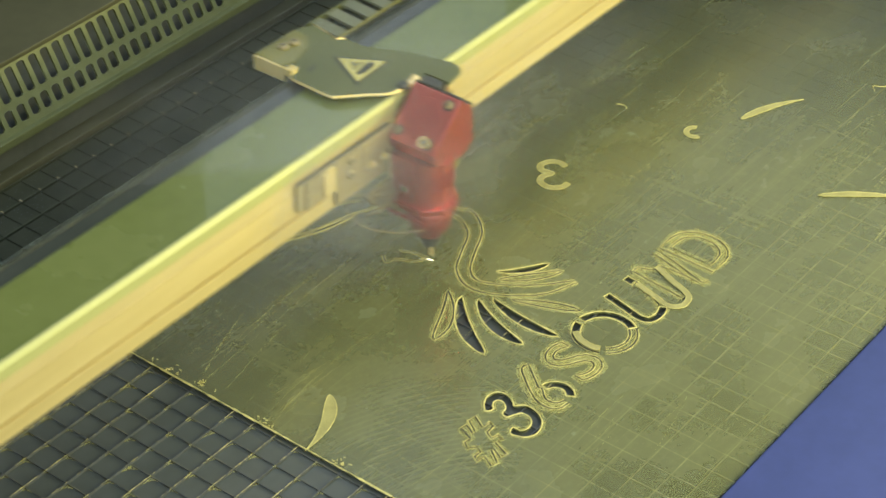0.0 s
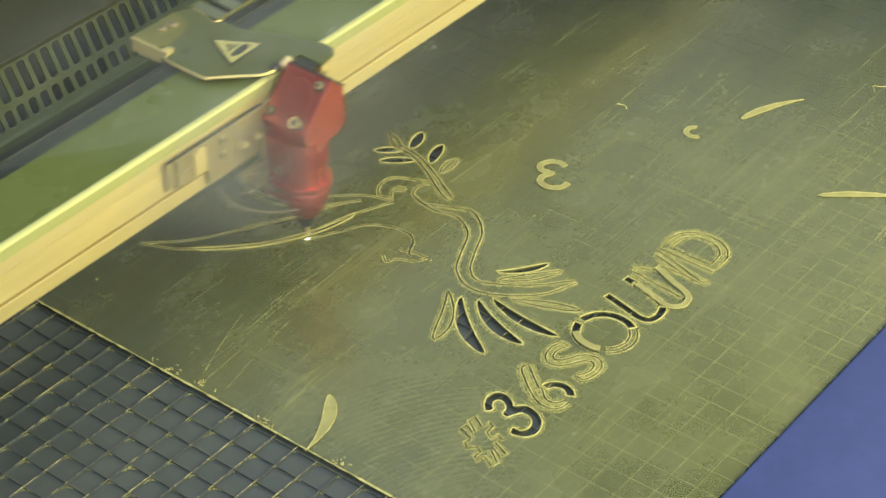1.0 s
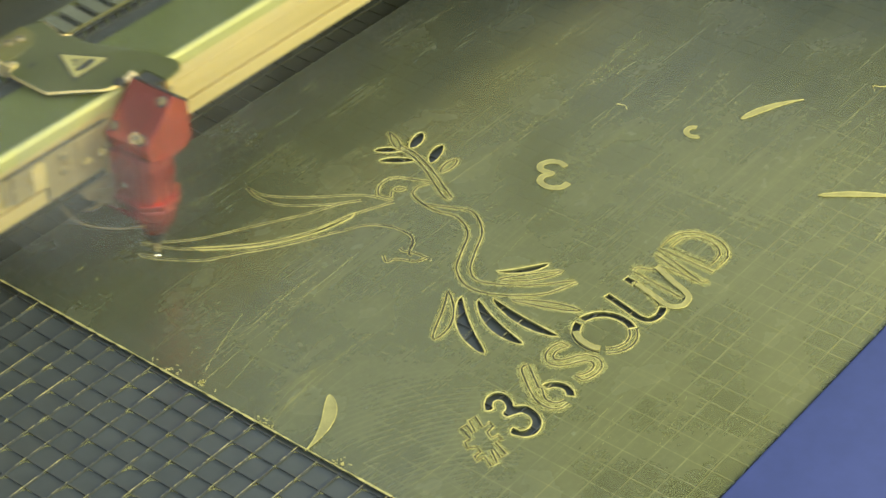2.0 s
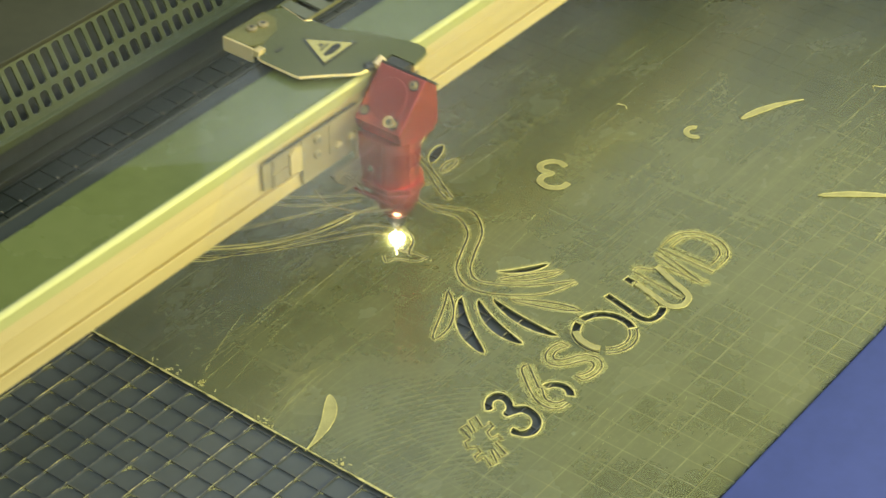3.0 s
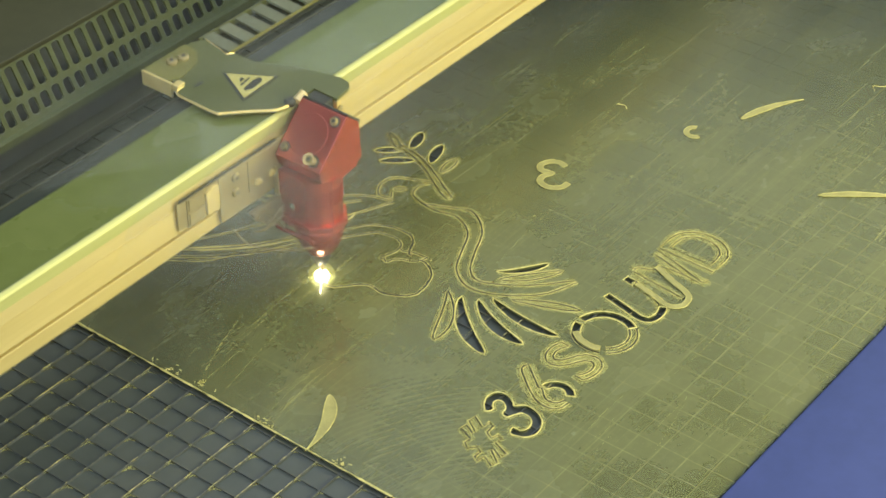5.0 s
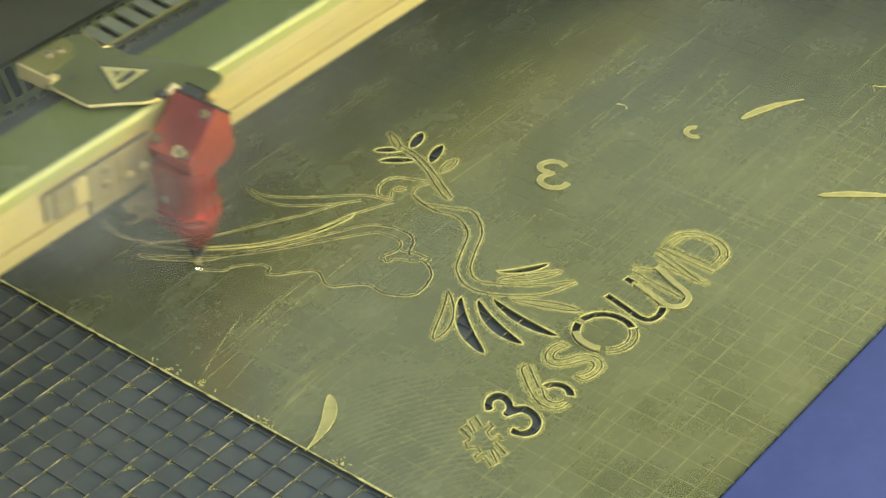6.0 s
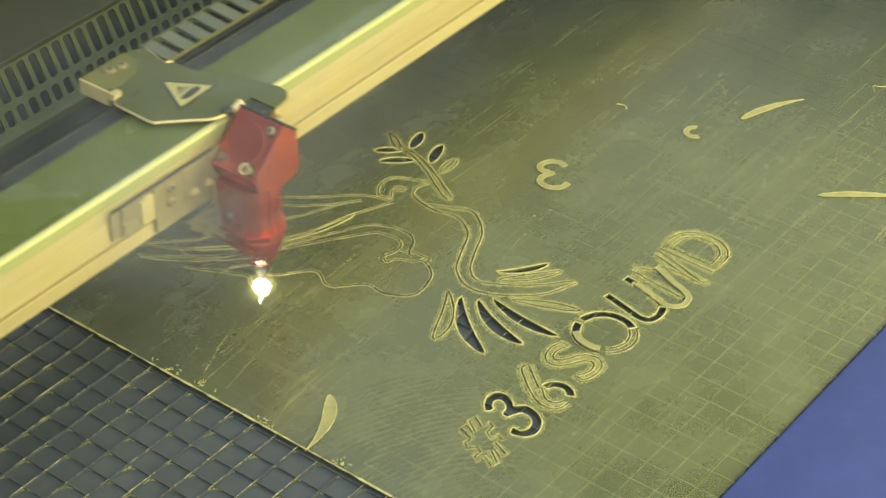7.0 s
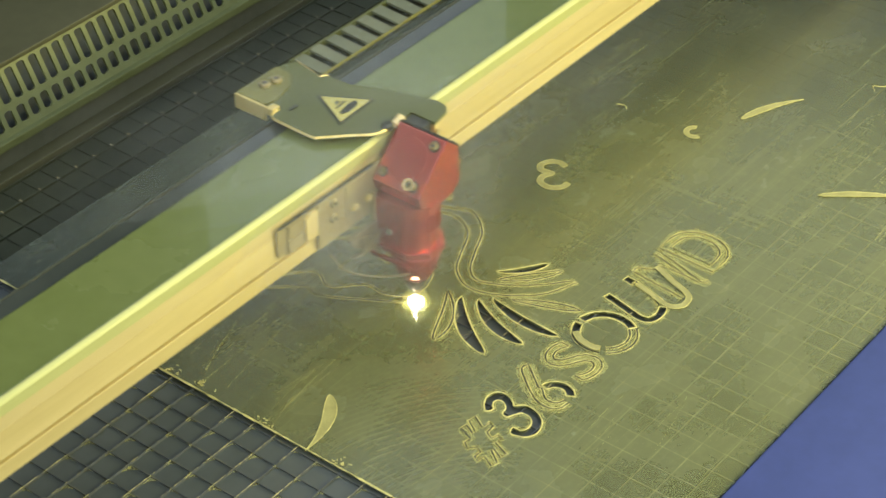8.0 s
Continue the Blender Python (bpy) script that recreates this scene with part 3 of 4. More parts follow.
# ---- the gantry, at home when the beam burns at HOME
HOME = (0.6322, 0.5010)
gantry = tagged(new("gantry"), "aluminium gantry beam with an olive top face", "gantry")
GX0, GX1 = -0.385, 1.44
def beam_part(name, y0, z0, y1, z1, material, bevel=0.0008, label=""):
    return part(name, box((GX0, y0, z0), (GX1, y1, z1), bevel), material, gantry, label)


FY = 0.0195
beam_part("top_face", FY + 0.0030, 0.0800, FY + 0.0392, 0.0874, GREEN, 0.0008, "olive painted top face")
part("front_chamfer", prism([(FY + 0.0028, 0.0800), (FY + 0.0028, 0.0880), (FY + 0.0018, 0.0884), (FY + 0.0005, 0.0876), (FY - 0.0001, 0.0864), (FY + 0.0002, 0.0856), (FY + 0.0010, 0.0800)], "x", GX0, GX1), LIME, gantry, "lime-tinted rolled front edge")
part("face_plate", prism([(FY + 0.0030, 0.0856), (FY + 0.0001, 0.0742), (FY + 0.0100, 0.0742), (FY + 0.0100, 0.0790)], "x", GX0, GX1), BAND, gantry)
part("upper_rail", prism([(FY + 0.0002, 0.0740), (FY - 0.0002, 0.0606), (FY + 0.0003, 0.0601), (FY + 0.0090, 0.0601), (FY + 0.0090, 0.0740)], "x", GX0, GX1), ALU, gantry)
beam_part("groove", FY + 0.0030, 0.0575, FY + 0.0090, 0.0600, BLACK, 0.0)
beam_part("lower_rail", FY - 0.0004, 0.0508, FY + 0.0200, 0.0588, ALU, 0.0005)
beam_part("core", FY + 0.0060, 0.0520, FY + 0.0390, 0.0798, GREY, 0.0)
beam_part("cable_trough", FY + 0.0394, 0.0780, FY + 0.0494, 0.0858, TROUGH, 0.0004, "dark glossy trough behind the top face")
beam_part("rear_flange", FY + 0.0495, 0.0640, FY + 0.0504, 0.0862, SLATE, 0.0002, "thin dark rear flange")

# ---- the laser head, its carriage, cover plate and cable chain
head = tagged(new("laser_head"), "red anodised laser head with a grey cover on the gantry", "laser head")
HX, HY = HOME


def local(points):
    return [(x - HX, y - HY) for x, y in points]


COVER_OUTLINE = [(-0.0159, 0.0937), (0.0160, 0.0938), (0.0222, 0.0901), (0.0180, 0.0723), (0.0215, 0.0702), (0.0215, 0.0572), (0.0300, 0.0400), (0.0366, 0.0150),
                 (0.0356, 0.0095), (0.0325, 0.0065), (0.0210, 0.0046), (0.0215, 0.0191), (0.0082, 0.0180), (-0.0027, 0.0203), (-0.0205, 0.0385), (-0.0227, 0.0405),
                 (-0.0218, 0.0674), (-0.0150, 0.0690)]
part("cover_plate", prism(COVER_OUTLINE, "z", 0.0895, 0.0912, 0.0003), COVER, head)
lip = [(-0.0150, 0.0688), (-0.0216, 0.0672), (-0.0226, 0.0540), (-0.0226, 0.0410), (-0.0205, 0.0385), (-0.0110, 0.0290), (-0.0027, 0.0205), (0.0078, 0.0183)]
part("bright_lip", ridge(bmesh.new(), [Vector(p) for p in smooth_line(lip, 4)], 0.0012, 0.0010, 0.0906), ALU, head, "bright bent edge")
part("chain_stop", ridge(bmesh.new(), [Vector(p) for p in ((0.0224, 0.0900), (0.0205, 0.0800), (0.0182, 0.0725), (0.0216, 0.0703))], 0.0012, 0.0010, 0.0906), STEEL, head, "bright bent edge beside the chain")
part("rear_clip", prism([(-0.0166, 0.0942), (-0.0166, 0.0770), (-0.0110, 0.0745), (0.0040, 0.0780), (0.0110, 0.0850), (0.0120, 0.0942)], "z", 0.0913, 0.0919, 0.0002), OLIVE, head, "olive plate screwed on the cover")
part("side_clip", box((-0.0182, 0.0745, 0.0838), (-0.0167, 0.0942, 0.0918), 0.0005), ALU, head)
part("clip_foot", box((-0.0182, 0.0700, 0.0880), (-0.0130, 0.0742, 0.0918), 0.0005), ALU, head)
part("slot", box((-0.0125, 0.0635, 0.0908), (-0.0070, 0.0652, 0.0914)), BLACK, head)
for x, y in ((-0.0044, 0.0871), (0.0020, 0.0855)):
    m = Matrix.Translation((x, y, 0.0919))
    screw = part("cover_screw", turned([(0.0027, 0.0), (0.0028, 0.0012), (0.0022, 0.0018)], m, 14), DULL, head)
    part("screw_socket", turned([(0.0013, 0.0018), (0.0012, 0.0019)], m, 6), BLACK, screw)
tri = local([(0.6371, 0.5638), (0.6512, 0.5398), (0.6244, 0.5386)])
sign = part("warning_sign", prism(tri, "z", 0.0912, 0.0915), BLACK, head, "yellow and black warning triangle")
mid = Vector((sum(p[0] for p in tri) / 3, sum(p[1] for p in tri) / 3))
inner = [tuple(mid + (Vector(p) - mid) * 0.84) for p in tri]
part("sign_field", prism(inner, "z", 0.0915, 0.0918), YELLOW, sign)
ax = (Vector(tri[1]) - Vector(tri[2])).normalized()
up = Vector((-ax.y, ax.x))
for outline in ([(-0.0052, -0.0030), (-0.0020, -0.0042), (0.0034, -0.0038), (0.0052, -0.0026), (0.0050, -0.0010), (0.0020, -0.0006), (-0.0014, -0.0010), (-0.0046, -0.0016)],
                [(-0.0034, 0.0006), (0.0026, 0.0012), (0.0028, 0.0020), (-0.0032, 0.0014)], [(-0.0016, 0.0024), (0.0012, 0.0028), (0.0012, 0.0042), (-0.0004, 0.0040)]):
    part("sign_mark", prism([tuple(mid + ax * u * 1.25 + up * v * 1.25) for u, v in outline], "z", 0.0918, 0.09195), BLACK, sign)

# mirror block: slanted adjuster face, lit front face
block = [(-0.0088, 0.0655), (-0.0108, 0.0721), (0.0093, 0.0927), (0.0103, 0.0931), (0.0185, 0.0860), (0.0197, 0.0660), (0.0150, 0.0620), (0.0040, 0.0606)]
part("mirror_block", prism(block, "y", -0.0110, 0.0165, 0.0006), RED, head)
part("block_back", box((0.0108, 0.0070, 0.0850), (0.0213, 0.0188, 0.0904), 0.0006), BLACK, head)
part("block_cap", prism([(0.0100, 0.0934), (0.0106, 0.0942), (0.0194, 0.0867), (0.0187, 0.0859)], "y", -0.0112, 0.0160), BLACK, head)
part("dark_knob", turned([(0.0022, 0.0), (0.0028, 0.001), (0.0028, 0.0026), (0.0018, 0.0036)], Matrix.Translation((0.0052, 0.0200, 0.0895)), 16), BLACK, head)
SLANT = 1.024
tilt = Matrix.Rotation(-math.atan(SLANT), 4, "Y")


def on_slant(x):
    return 0.0931 + SLANT * (x - 0.0099)


def adjuster(x, y, z, r, proud=0.0022):
    m = Matrix.Translation((x, y, z)) @ tilt
    ob = part("adjuster_screw", turned([(r, -0.002), (r, proud - 0.0008), (r * 0.85, proud)], m, 18), DULL, head)
    part("screw_ring", turned([(r * 1.45, -0.001), (r * 1.45, 0.0003), (r * 1.3, 0.0006)], m, 18), BLACK, ob)
    part("hex_socket", turned([(r * 0.55, proud), (r * 0.50, proud + 0.0001)], m, 6), BLACK, ob)


adjuster(0.0068, -0.0065, on_slant(0.0068), 0.0020)
adjuster(-0.0071, 0.0130, on_slant(-0.0071), 0.0019, 0.0014)
adjuster(-0.0078, -0.0052, on_slant(-0.0078), 0.0021, 0.0050)
part("bright_cup", turned([(0.0024, 0.0042), (0.0030, 0.0052), (0.0026, 0.0052), (0.0020, 0.0044)], Matrix.Translation((-0.0078, -0.0052, on_slant(-0.0078))) @ tilt, 20), STEEL, head, "bright knurled screw head")
part("mirror_cap", turned([(0.0106, -0.0004), (0.0106, 0.0002), (0.0103, 0.0004)], Matrix.Translation((-0.0004, 0.0040, on_slant(-0.0004))) @ tilt, 48), RED, head)
# focus barrel: flat on its outer side, round in front, ribbed below the block
R_B = 0.0117
around = [(R_B * math.cos(radians(a)), R_B * math.sin(radians(a))) for a in range(180, 401, 3)]
part("barrel", prism([(-R_B, 0.0150)] + around + [(0.0090, 0.0150)], "z", 0.0385, 0.0640), RED, head)


def ribs():
    bm = bmesh.new()
    for a in range(215, 386, 5):
        c, w = radians(a), radians(1.3)
        prism([(R_B * 0.99 * math.cos(c - w), R_B * 0.99 * math.sin(c - w)), (R_B * 1.03 * math.cos(c), R_B * 1.03 * math.sin(c)),
               (R_B * 0.99 * math.cos(c + w), R_B * 0.99 * math.sin(c + w))], "z", 0.0495, 0.0585, bm=bm)
    return bm


part("knurled_ring", ribs(), RED, head)
part("barrel_screw", turned([(0.0016, 0), (0.0016, 0.0006), (0.0009, 0.0006)], Matrix.Translation((-R_B, 0.0060, 0.0470)) @ Matrix.Rotation(radians(-90), 4, "Y"), 14), GREY, head)
part("edge_strip", box((-0.0128, 0.0135, 0.0500), (-0.0119, 0.0160, 0.0665), 0.0002), DULL, head)
COLLAR = [(-0.0134, 0.0155), (-0.0134, -0.0055), (-0.0055, -0.0134), (0.0055, -0.0134), (0.0134, -0.0055), (0.0134, 0.0055), (0.0090, 0.0155)]
part("collar", prism(COLLAR, "z", 0.0358, 0.0392, 0.0006), RED, head)
part("nozzle_cone", turned([(0.0062, 0.0172), (0.0068, 0.0180), (0.0074, 0.0205), (0.0090, 0.0212), (0.0110, 0.0262), (0.0124, 0.0330), (0.0124, 0.0358)], None, 40), RED, head, "", True)
part("nozzle_tip", turned([(0.0011, 0.0062), (0.0016, 0.0070), (0.0048, 0.0135), (0.0061, 0.0171)], None, 32), BLACK, head, "black nozzle tip")
part("nozzle_pin", turned([(0.0006, 0.0050), (0.0008, 0.0056), (0.0008, 0.0110)], Matrix.Translation((-0.0016, -0.0020, 0)), 12), STEEL, head, "bright steel nozzle pin")
part("brass_fitting", turned([(0.0016, 0.0), (0.0024, 0.0004), (0.0024, 0.006), (0.0016, 0.0064)], Matrix.Translation((0.0080, 0.0185, 0.0905)) @ Matrix.Rotation(radians(70), 4, "Y"), 12), STEEL, head)
# carriage bracket on the beam
part("carriage_plate", box((-0.0480, 0.0172, 0.0525), (0.0260, 0.0189, 0.0776), 0.0005), DULL, head)
part("inner_plate", box((-0.0290, 0.0166, 0.0600), (-0.0112, 0.0173, 0.0772), 0.0002), DULL, head)
part("top_seam", box((-0.0730, 0.0176, 0.0777), (-0.0080, 0.0189, 0.0783)), BLACK, head)
part("carriage_side", box((0.0228, 0.0062, 0.0760), (0.0262, 0.0189, 0.0893), 0.0006), ALU, head)
part("side_screw", turned([(0.0017, 0), (0.0017, 0.0008), (0.0010, 0.0008)], Matrix.Translation((0.0245, 0.0062, 0.0835)) @ Matrix.Rotation(radians(90), 4, "X"), 12), DULL, head)
# dull strip added for the shaded column beside the latch
part("latch_shadow_post", box((-0.0745, 0.0180, 0.0630), (-0.0688, 0.0189, 0.0776), 0.0003), DULL, head)
part("latch_frame", box((-0.0686, 0.0176, 0.0615), (-0.0482, 0.0189, 0.0776), 0.0004), DULL, head)
for lo, hi in ((0.0625, 0.0692), (0.0706, 0.0768)):
    part("latch_window", box((-0.0678, 0.0170, lo), (-0.0578, 0.0177, hi), 0.0003), DULL, head)
part("latch_bar", prism([(-0.0572, 0.0628), (-0.0490, 0.0622), (-0.0490, 0.0760), (-0.0530, 0.0768), (-0.0572, 0.0748)], "y", 0.0162, 0.0177, 0.0004), ALU, head)
for x, z in ((-0.0373, 0.0730), (-0.0377, 0.0649)):
    m = Matrix.Translation((x, 0.0172, z)) @ Matrix.Rotation(radians(90), 4, "X")
    screw = part("carriage_screw", turned([(0.0024, 0), (0.0024, 0.0010), (0.0018, 0.0014)], m, 16), DULL, head)
    part("screw_socket", turned([(0.0012, 0.0014), (0.0011, 0.0015)], m, 6), BLACK, screw)
for x, z in ((-0.0235, 0.0624), (-0.0135, 0.0622)):
    part("ledge_tab", prism([(x - 0.0024, z), (x + 0.0024, z), (x + 0.0016, z + 0.0022), (x - 0.0010, z + 0.0026)], "y", 0.0148, 0.0168, 0.0003), ALU, head)
part("air_bracket", prism([(-0.0330, 0.0510), (-0.0100, 0.0510), (-0.0100, 0.0360), (-0.0180, 0.0360), (-0.0290, 0.0450)], "y", 0.0125, 0.0150, 0.0006), BRONZE, head)
part("clamp_arm", box((-0.0150, -0.0085, 0.0318), (-0.0132, 0.0150, 0.0340), 0.0006), RED, head)


def hose(points, r, material, name):
    bm = bmesh.new()
    line = [Vector(p) for p in smooth_line(points, 6)]
    rings = []
    for i, p in enumerate(line):
        d = (line[min(i + 1, len(line) - 1)] - line[max(i - 1, 0)]).normalized()
        q = d.to_track_quat("Z", "Y")
        rings.append([bm.verts.new(p + q @ Vector((r * math.cos(k * math.pi / 4), r * math.sin(k * math.pi / 4), 0))) for k in range(8)])
    for a, b in zip(rings, rings[1:]):
        for k in range(8):
            bm.faces.new((a[k], a[(k + 1) % 8], b[(k + 1) % 8], b[k]))
    return part(name, bm, material, head, "", True)


hose([(-0.045, 0.014, 0.050), (-0.040, 0.008, 0.040), (-0.026, 0.000, 0.032), (-0.012, -0.006, 0.028)], 0.0005, BRONZE, "air_hose")
for k in range(7):
    a, b = random.uniform(-0.034, -0.022), random.uniform(0.040, 0.052)
    hose([(a, 0.0110, b), (a + 0.006, 0.0090 + random.uniform(0, 0.003), b + random.uniform(-0.008, 0.003)), (-0.0150, 0.0085, random.uniform(0.034, 0.050))], 0.0005, BRONZE, "wire")
# cable chain behind the cover
chain = part("chain_rail", box((0.0225, 0.0744, 0.0880), (0.55, 0.0751, 0.0897), 0.0002), OLIVE, head)
part("chain_rail", box((0.0225, 0.0945, 0.0860), (0.55, 0.0955, 0.0896), 0.0004), COVER, head)
rung_mesh = None
for k in range(44):
    if rung_mesh is None:
        rung = part("chain_link", prism([(0, 0.0752), (0.0074, 0.0752), (0.0090, 0.0943), (0.0016, 0.0943)], "z", 0.0880, 0.0894, 0.0003), RUNG, head)
        rung_mesh = rung.data
    else:
        rung = new("chain_link", rung_mesh)
        rung.parent = head
    rung.location = (0.0230 + k * 0.0118, 0, 0)
part("chain_bed", box((0.0225, 0.0752, 0.0850), (0.55, 0.0943, 0.0856)), TROUGH, head)


def flash_mesh(r, far):
    """A hot core, a thin jet to the nozzle and emitting specks that imitate its dotted reflection towards the front."""
    bm = bmesh.new()
    bmesh.ops.create_icosphere(bm, subdivisions=3, radius=r, matrix=Matrix.Translation((0, 0, r * 0.3)) @ Matrix.Diagonal((1, 1, 0.8, 1)))
    for k in range(5 if r > 0.003 else 2):
        s = far * (0.62 + 0.13 * k)
        bmesh.ops.create_icosphere(bm, subdivisions=1, radius=0.00020, matrix=Matrix.Translation((-0.79 * s, -0.61 * s, 0.0006)))
    if r > 0.003:
        turned([(0.0005, 0.0015), (0.0003, 0.0075)], None, 10, bm)
    return bm


def halo_mesh(r):
    """Two thin emitting shells that imitate the glare round the core."""
    bm = bmesh.new()
    for share in (1.35, 1.9):
        bmesh.ops.create_icosphere(bm, subdivisions=3, radius=r * share, matrix=Matrix.Translation((0, 0, r * 0.3)))
    return bm


def halo_material():
    m, n, l, b = shader("glare_halo")
    clear, glow, both = n.new("ShaderNodeBsdfTransparent"), n.new("ShaderNodeEmission"), n.new("ShaderNodeAddShader")
    glow.inputs[0].default_value, glow.inputs[1].default_value = (1.0, 0.90, 0.30, 1), 0.11
    l.new(clear.outputs[0], both.inputs[0])
    l.new(glow.outputs[0], both.inputs[1])
    l.new(both.outputs[0], n["Material Output"].inputs[0])
    return m


HALO = halo_material()
flash = part("spark_flash", flash_mesh(0.0035, 0.0112), FLASH, head, "white-hot flash at the beam's point")
part("glare_halo", halo_mesh(0.0035), HALO, flash, "thin glow shells added for the glare round the flash", True)
small_flash = part("small_spark", flash_mesh(0.0018, 0.010), FLASH, head, "small white spark at the beam's point")
part("glare_halo", halo_mesh(0.0018), HALO, small_flash, "thin glow shells added for the glare round the spark", True)
ember_bm = bmesh.new()
bmesh.ops.create_icosphere(ember_bm, subdivisions=2, radius=0.00036, matrix=Matrix.Translation((0, 0, 0.0004)))
part("ember", ember_bm, EMBER, head, "tiny glowing point on the sheet")

# ---- slats of the grid: lit tops and shaded sides painted by separate materials
x_slat, y_slat = None, None


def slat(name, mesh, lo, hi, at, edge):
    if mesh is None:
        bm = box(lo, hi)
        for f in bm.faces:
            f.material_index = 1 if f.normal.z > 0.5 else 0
        ob = part(name, bm, (REAR_SHADE if edge in (REAR_SHADE, REAR_SHADE_EDGE) else SLAT_SHADE, edge), bed)
    else:
        ob = new(name, mesh)
        ob.parent = bed
    ob.location = at
    return ob.data


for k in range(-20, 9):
    x_slat = slat("long_slat", x_slat, (-0.38, -0.00026, -0.0021), (1.44, 0.00026, 0.0), (0, 0.5536 + PITCH * k, BED_TOP), SLAT_LIT)
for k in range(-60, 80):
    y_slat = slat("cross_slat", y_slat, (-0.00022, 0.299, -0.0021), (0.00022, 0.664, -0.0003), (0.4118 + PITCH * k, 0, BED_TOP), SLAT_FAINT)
# the rear end of the grid by the exhaust, painted dark for shade, with a bright nick at each crossing of one slat
rear_x, rear_y, nick = None, None, None
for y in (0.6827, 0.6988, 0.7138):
    rear_x = slat("rear_long_slat", rear_x, (-0.38, -0.0004, -0.0021), (1.44, 0.0004, 0.0), (0, y, BED_TOP), REAR_SHADE_EDGE)
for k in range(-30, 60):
    rear_y = slat("rear_cross_slat", rear_y, (-0.00022, 0.6642, -0.0021), (0.00022, 0.7148, -0.0004), (0.5303 + 0.0130 * k, 0, BED_TOP), REAR_SHADE)
for k in range(-2, 26):
    nick = slat("bright_nick", nick, (-0.0002, -0.0012, 0.0), (0.0002, 0.0010, 0.0004), (0.5303 + 0.01296 * k, 0.6990, BED_TOP), STEEL)


# ---- pale dust and painted patches of light in the corners of the grid's cells
def dust():
    bm = bmesh.new()
    for j in range(-16, 8):
        for k in range(-20, 7):
            x, y, z = 0.4118 + PITCH * j - 0.0002, 0.5536 + PITCH * k - 0.0003, BED_TOP - 0.0009
            a, b = random.uniform(0.0015, 0.0075), random.uniform(0.001, 0.0055)
            if x > X0 - 0.001 and y > Y0:
                continue
            mid = Vector((x - a * random.uniform(0.2, 0.4), y - b * random.uniform(0.2, 0.4), z))
            bm.faces.new([bm.verts.new(p) for p in ((x, y, z), (x - a, y, z), mid, (x, y - b, z))])
            if random.random() < 0.55:
                ridge(bm, [Vector((x - a * t, y + 0.0002 + random.gauss(0, 0.0001))) for t in (0.0, 0.2, 0.4, 0.6, 0.8)], 0.0007, 0.0004, BED_TOP - 0.0001, False, 0.8)
    return bm


tagged(link_mesh("lit_corner_dust", dust(), RESIDUE, bed), "pale dust of burnt plastic and painted light patches in the grid's corners", kind="stuff")


# ---- smoke round the head
def smoke_material():
    m, n, l, b = shader("thin_smoke")
    tc, away, fall = n.new("ShaderNodeTexCoord"), n.new("ShaderNodeVectorMath"), n.new("ShaderNodeMapRange")
    away.operation, fall.interpolation_type = "DISTANCE", "SMOOTHSTEP"
    l.new(tc.outputs["Generated"], away.inputs[0])
    away.inputs[1].default_value = (0.5, 0.5, 0.5)
    for k, v in (("From Min", 0.05), ("From Max", 0.49), ("To Min", 1.0), ("To Max", 0.0)):
        fall.inputs[k].default_value = v
    l.new(away.outputs["Value"], fall.inputs[0])
    t, thick, alpha = n.new("ShaderNodeTexNoise"), n.new("ShaderNodeMapRange"), n.new("ShaderNodeMath")
    t.inputs["Scale"].default_value, t.inputs["Detail"].default_value, t.inputs["Distortion"].default_value = 22, 5, 1.2
    l.new(tc.outputs["Object"], t.inputs["Vector"])
    for k, v in (("From Min", 0.30), ("From Max", 0.75), ("To Min", 0.030), ("To Max", 0.125)):
        thick.inputs[k].default_value = v
    l.new(t.outputs[0], thick.inputs[0])
    alpha.operation = "MULTIPLY"
    l.new(fall.outputs[0], alpha.inputs[0])
    l.new(thick.outputs[0], alpha.inputs[1])
    front, back, body, clear, both = (n.new("ShaderNode" + k) for k in ("BsdfDiffuse", "BsdfTranslucent", "MixShader", "BsdfTransparent", "MixShader"))
    front.inputs[0].default_value = back.inputs[0].default_value = (0.74, 0.78, 0.80, 1)
    body.inputs[0].default_value = 0.4
    l.new(front.outputs[0], body.inputs[1])
    l.new(back.outputs[0], body.inputs[2])
    l.new(alpha.outputs[0], both.inputs[0])
    l.new(clear.outputs[0], both.inputs[1])
    l.new(body.outputs[0], both.inputs[2])
    l.new(both.outputs[0], n["Material Output"].inputs[0])
    return m


SMOKE = smoke_material()


def smoke_wisp(wide, high, turned_by, lean):
    """A rolling veil of smoke that hangs in the air."""
    bm = bmesh.new()
    nu, nv, seed = 20, 14, random.uniform(0, 50)
    turn_m = Matrix.Rotation(radians(turned_by), 3, "Z") @ Matrix.Rotation(radians(lean), 3, "X")
    grid = [[bm.verts.new(turn_m @ Vector(((i / nu - 0.5) * wide, 0.010 * noise.noise(Vector((i / nu * 2.2, j / nv * 2.2, seed))), (j / nv - 0.5) * high)))
             for i in range(nu + 1)] for j in range(nv + 1)]
    for lo, hi in zip(grid, grid[1:]):
        for i in range(nu):
            bm.faces.new((lo[i], lo[i + 1], hi[i + 1], hi[i]))
    return tagged(link_mesh("smoke_wisp", bm, SMOKE, None, "", True), "thin pale smoke drifting round the laser head", "smoke", "smoke wisps round the head")


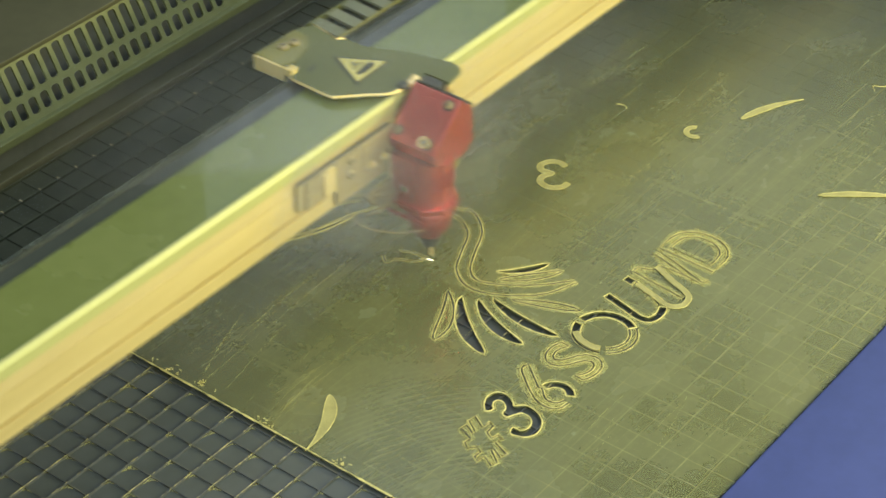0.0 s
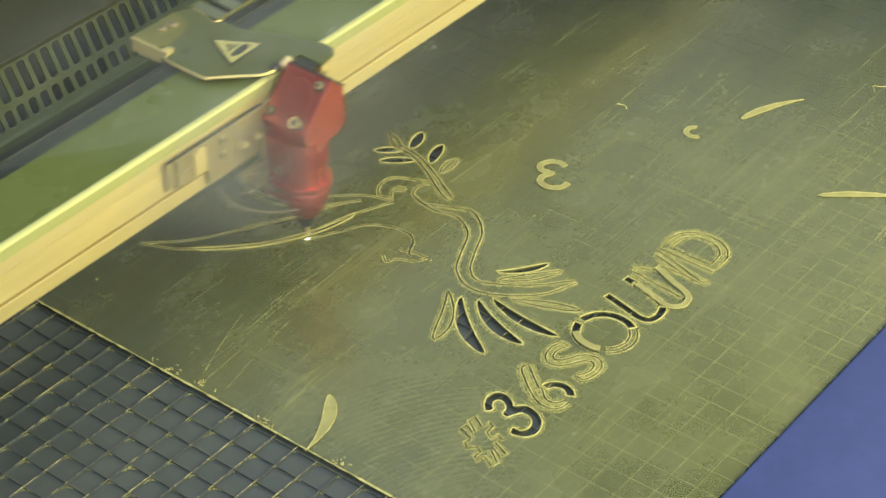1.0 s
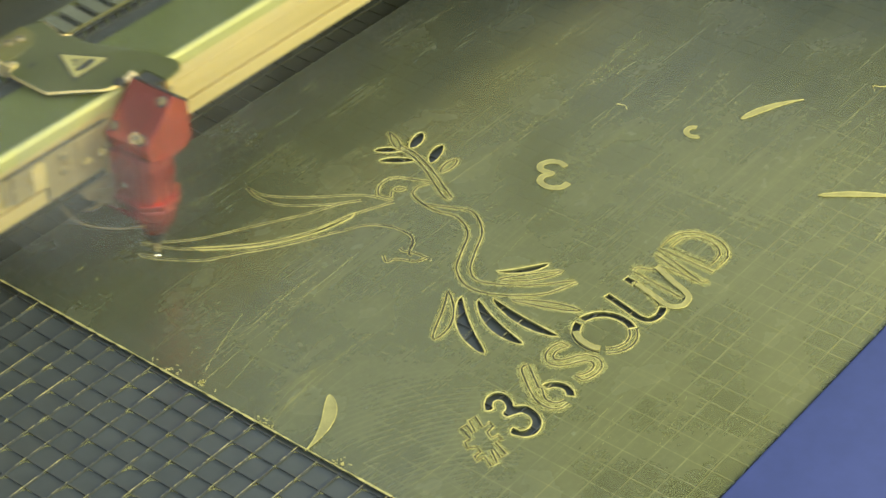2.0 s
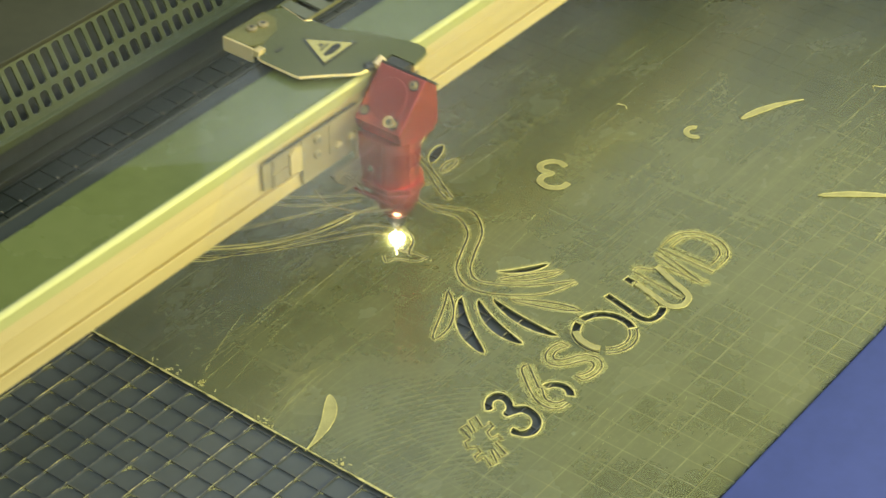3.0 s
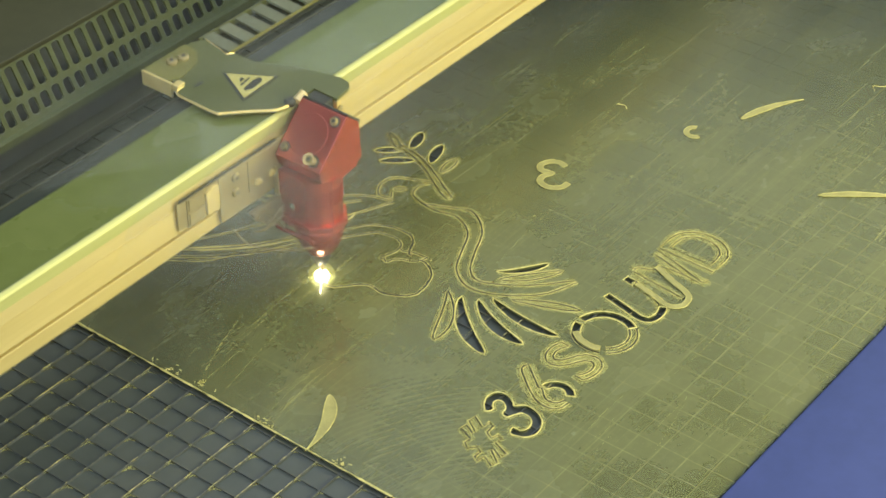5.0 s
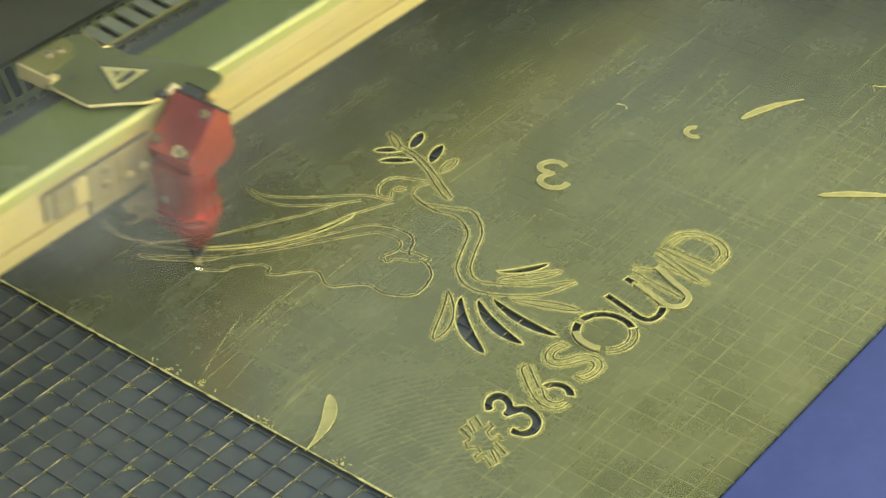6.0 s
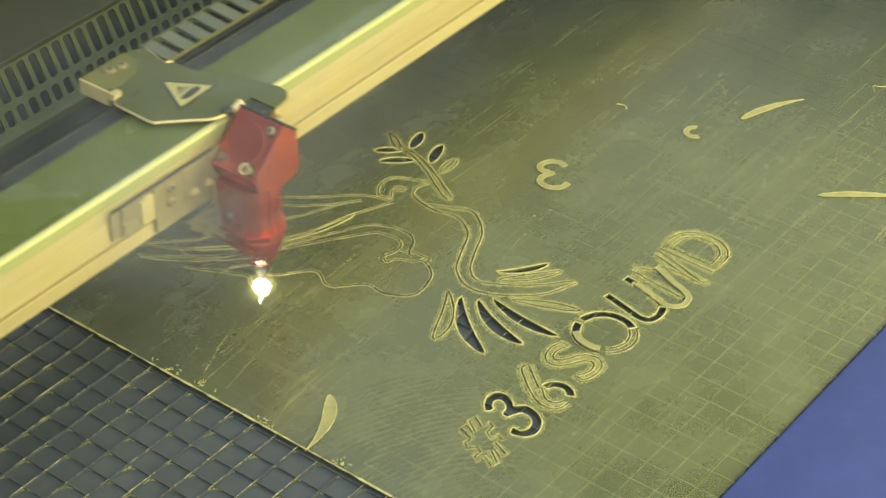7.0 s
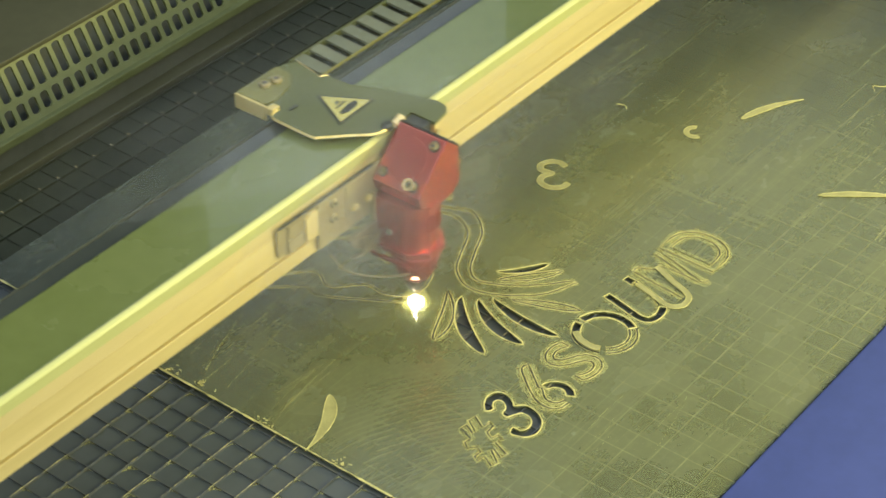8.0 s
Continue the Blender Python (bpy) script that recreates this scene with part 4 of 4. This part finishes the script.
WISPS = [(smoke_wisp(*shape), at, sway) for shape, at, sway in (
    ((0.15, 0.11, -40, -20), (-0.040, -0.018, 0.062), 0.006), ((0.20, 0.10, -30, -30), (-0.060, 0.000, 0.085), 0.010),
    ((0.30, 0.16, -48, -25), (0.035, 0.010, 0.085), 0.014), ((0.32, 0.17, -42, -30), (-0.070, 0.030, 0.095), 0.014))]


# ---- what moves
BEAM = [
    (0, 0.6322, 0.501), (0.1, 0.6295, 0.51), (0.2, 0.6307, 0.5131), (0.3, 0.6381, 0.5165), (0.4, 0.642, 0.5207), (0.5, 0.6425, 0.5234), (0.6, 0.6417, 0.5336), (0.7, 0.6351, 0.5444)]
BEAM += [(0.8, 0.6251, 0.5502), (0.9, 0.6165, 0.5552), (1, 0.6076, 0.5597), (1.1, 0.5988, 0.5649), (1.2, 0.5894, 0.5708), (1.3, 0.5797, 0.578), (1.4, 0.5717, 0.5831), (1.5, 0.5627, 0.5893), (1.6, 0.5559, 0.5989)]
BEAM += [(1.7, 0.5506, 0.6069), (1.8, 0.5475, 0.6135), (1.9, 0.5474, 0.6166), (2, 0.5519, 0.6093), (2.2, 0.5679, 0.588), (2.4, 0.588, 0.5696), (2.6, 0.6106, 0.5535), (2.8, 0.6311, 0.5385), (2.9, 0.6349, 0.5321)]
BEAM += [(3, 0.6356, 0.5246), (3.1, 0.633, 0.52), (3.2, 0.628, 0.5188), (3.3, 0.6244, 0.5196), (3.5, 0.6194, 0.5214), (3.6, 0.6188, 0.5193), (3.7, 0.6285, 0.5053), (3.8, 0.628, 0.4992), (3.9, 0.6231, 0.4929)]
BEAM += [(4, 0.6151, 0.49), (4.1, 0.6104, 0.4895), (4.2, 0.6065, 0.4896), (4.3, 0.602, 0.4933), (4.4, 0.5975, 0.5019), (4.5, 0.5981, 0.5105), (4.6, 0.5964, 0.5149), (4.7, 0.5895, 0.5216), (4.8, 0.5861, 0.5252), (4.9, 0.5859, 0.5298), (5, 0.5888, 0.5341), (5.1, 0.5906, 0.5385), (5.2, 0.5884, 0.5428), (5.3, 0.5819, 0.5481), (5.4, 0.5761, 0.5533), (5.5, 0.5746, 0.5575), (5.6, 0.5785, 0.5592), (5.7, 0.5771, 0.5661), (5.8, 0.5680, 0.5740), (5.9, 0.5629, 0.5757), (6, 0.5563, 0.5859), (6.1, 0.5538, 0.5926), (6.2, 0.5543, 0.5912), (6.3, 0.559, 0.5808)]
BEAM += [(6.4, 0.5637, 0.5717), (6.5, 0.5666, 0.5655), (6.6, 0.567, 0.5623), (6.8, 0.5667, 0.5613), (6.9, 0.564, 0.5581), (7, 0.5649, 0.5521), (7.1, 0.5721, 0.5433), (7.2, 0.5794, 0.5347), (7.3, 0.5775, 0.5313)]
BEAM += [(7.4, 0.5774, 0.5257), (7.5, 0.5816, 0.5169), (7.6, 0.5867, 0.5086), (7.8, 0.5944, 0.4959), (8, 0.6012, 0.4852)]
SMALL = (0.1, 4.0, 4.3, 6.8, 7.2)
FLASHES = (0.2, 0.5, 0.9, 1.3, 1.5, 2.1, 2.5, 2.8, 3.0, 5.0, 5.3, 5.9, 6.1, 6.2, 6.6, 6.9, 7.0, 7.3, 7.4, 7.6, 8.0)


def new_cuts():
    """Short lengths of burr and slit along the beam's way; each comes up through the sheet's face as the beam has passed it."""
    cuts = []
    for a, b in zip(BEAM, BEAM[1:]):
        if (a[0], b[0]) == (3.6, 3.7):
            continue
        i = BEAM.index(a)
        near = [Vector(q[1:]) for q in (BEAM[max(i - 1, 0)], a, b, BEAM[min(i + 2, len(BEAM) - 1)])]
        line = smooth_line(near, 6)
        seg = line[6:13] if 0 < i < len(BEAM) - 2 else (line[6:13] if i else line[:7])
        ob = cut_line(seg, False, sheet, "fresh_cut", 0.0024, 0.00105)
        cuts.append((ob, b[0]))
    return cuts


def motions():
    walk(gantry, [(t, pose(0, y - 0.0012, 0, 0, 0, 0.15)) for t, x, y in BEAM])
    walk(head, [(t, pose(x, y, 0)) for t, x, y in BEAM])
    for ob, when in ((flash, FLASHES), (small_flash, SMALL)):
        rows = []
        for k in range(81):
            here = pose(0, 0, 0 if k / 10 in when else 0.036)
            rows += [(k / 10 + d / FPS, here) for d in (-1, 0, 1) if 0 <= k / 10 + d / FPS <= 8]
        walk(ob, rows)
    for k, (ob, at, sway) in enumerate(WISPS):
        rows = []
        for t, x, y in BEAM[::2]:
            c, d = t * 1.7 + 2.1 * k, t * 2.3 + 1.3 * k
            rows.append((t, pose(x + at[0] + sway * math.sin(c), y + at[1] + 0.6 * sway * math.sin(d), at[2] + 0.5 * sway * math.cos(d), 0, 0, 6 * math.sin(c))))
        if rows[-1][0] < 8:
            t, x, y = BEAM[-1]
            rows.append((t, pose(x + at[0] + sway * math.sin(t * 1.7 + 2.1 * k), y + at[1], at[2])))
        walk(ob, rows)
    for ob, t in new_cuts():
        low, shown = pose(0, 0, -0.0024), pose(0, 0, 0)
        rows = [(0, low)] if t > 0.1 else []
        if t > 0.1:
            rows.append((max(t - 0.1, 0.034), low))
        else:
            rows = [(0, low)]
        rows.append((t, shown))
        if t < 8:
            rows.append((8, shown))
        walk(ob, rows)


motions()
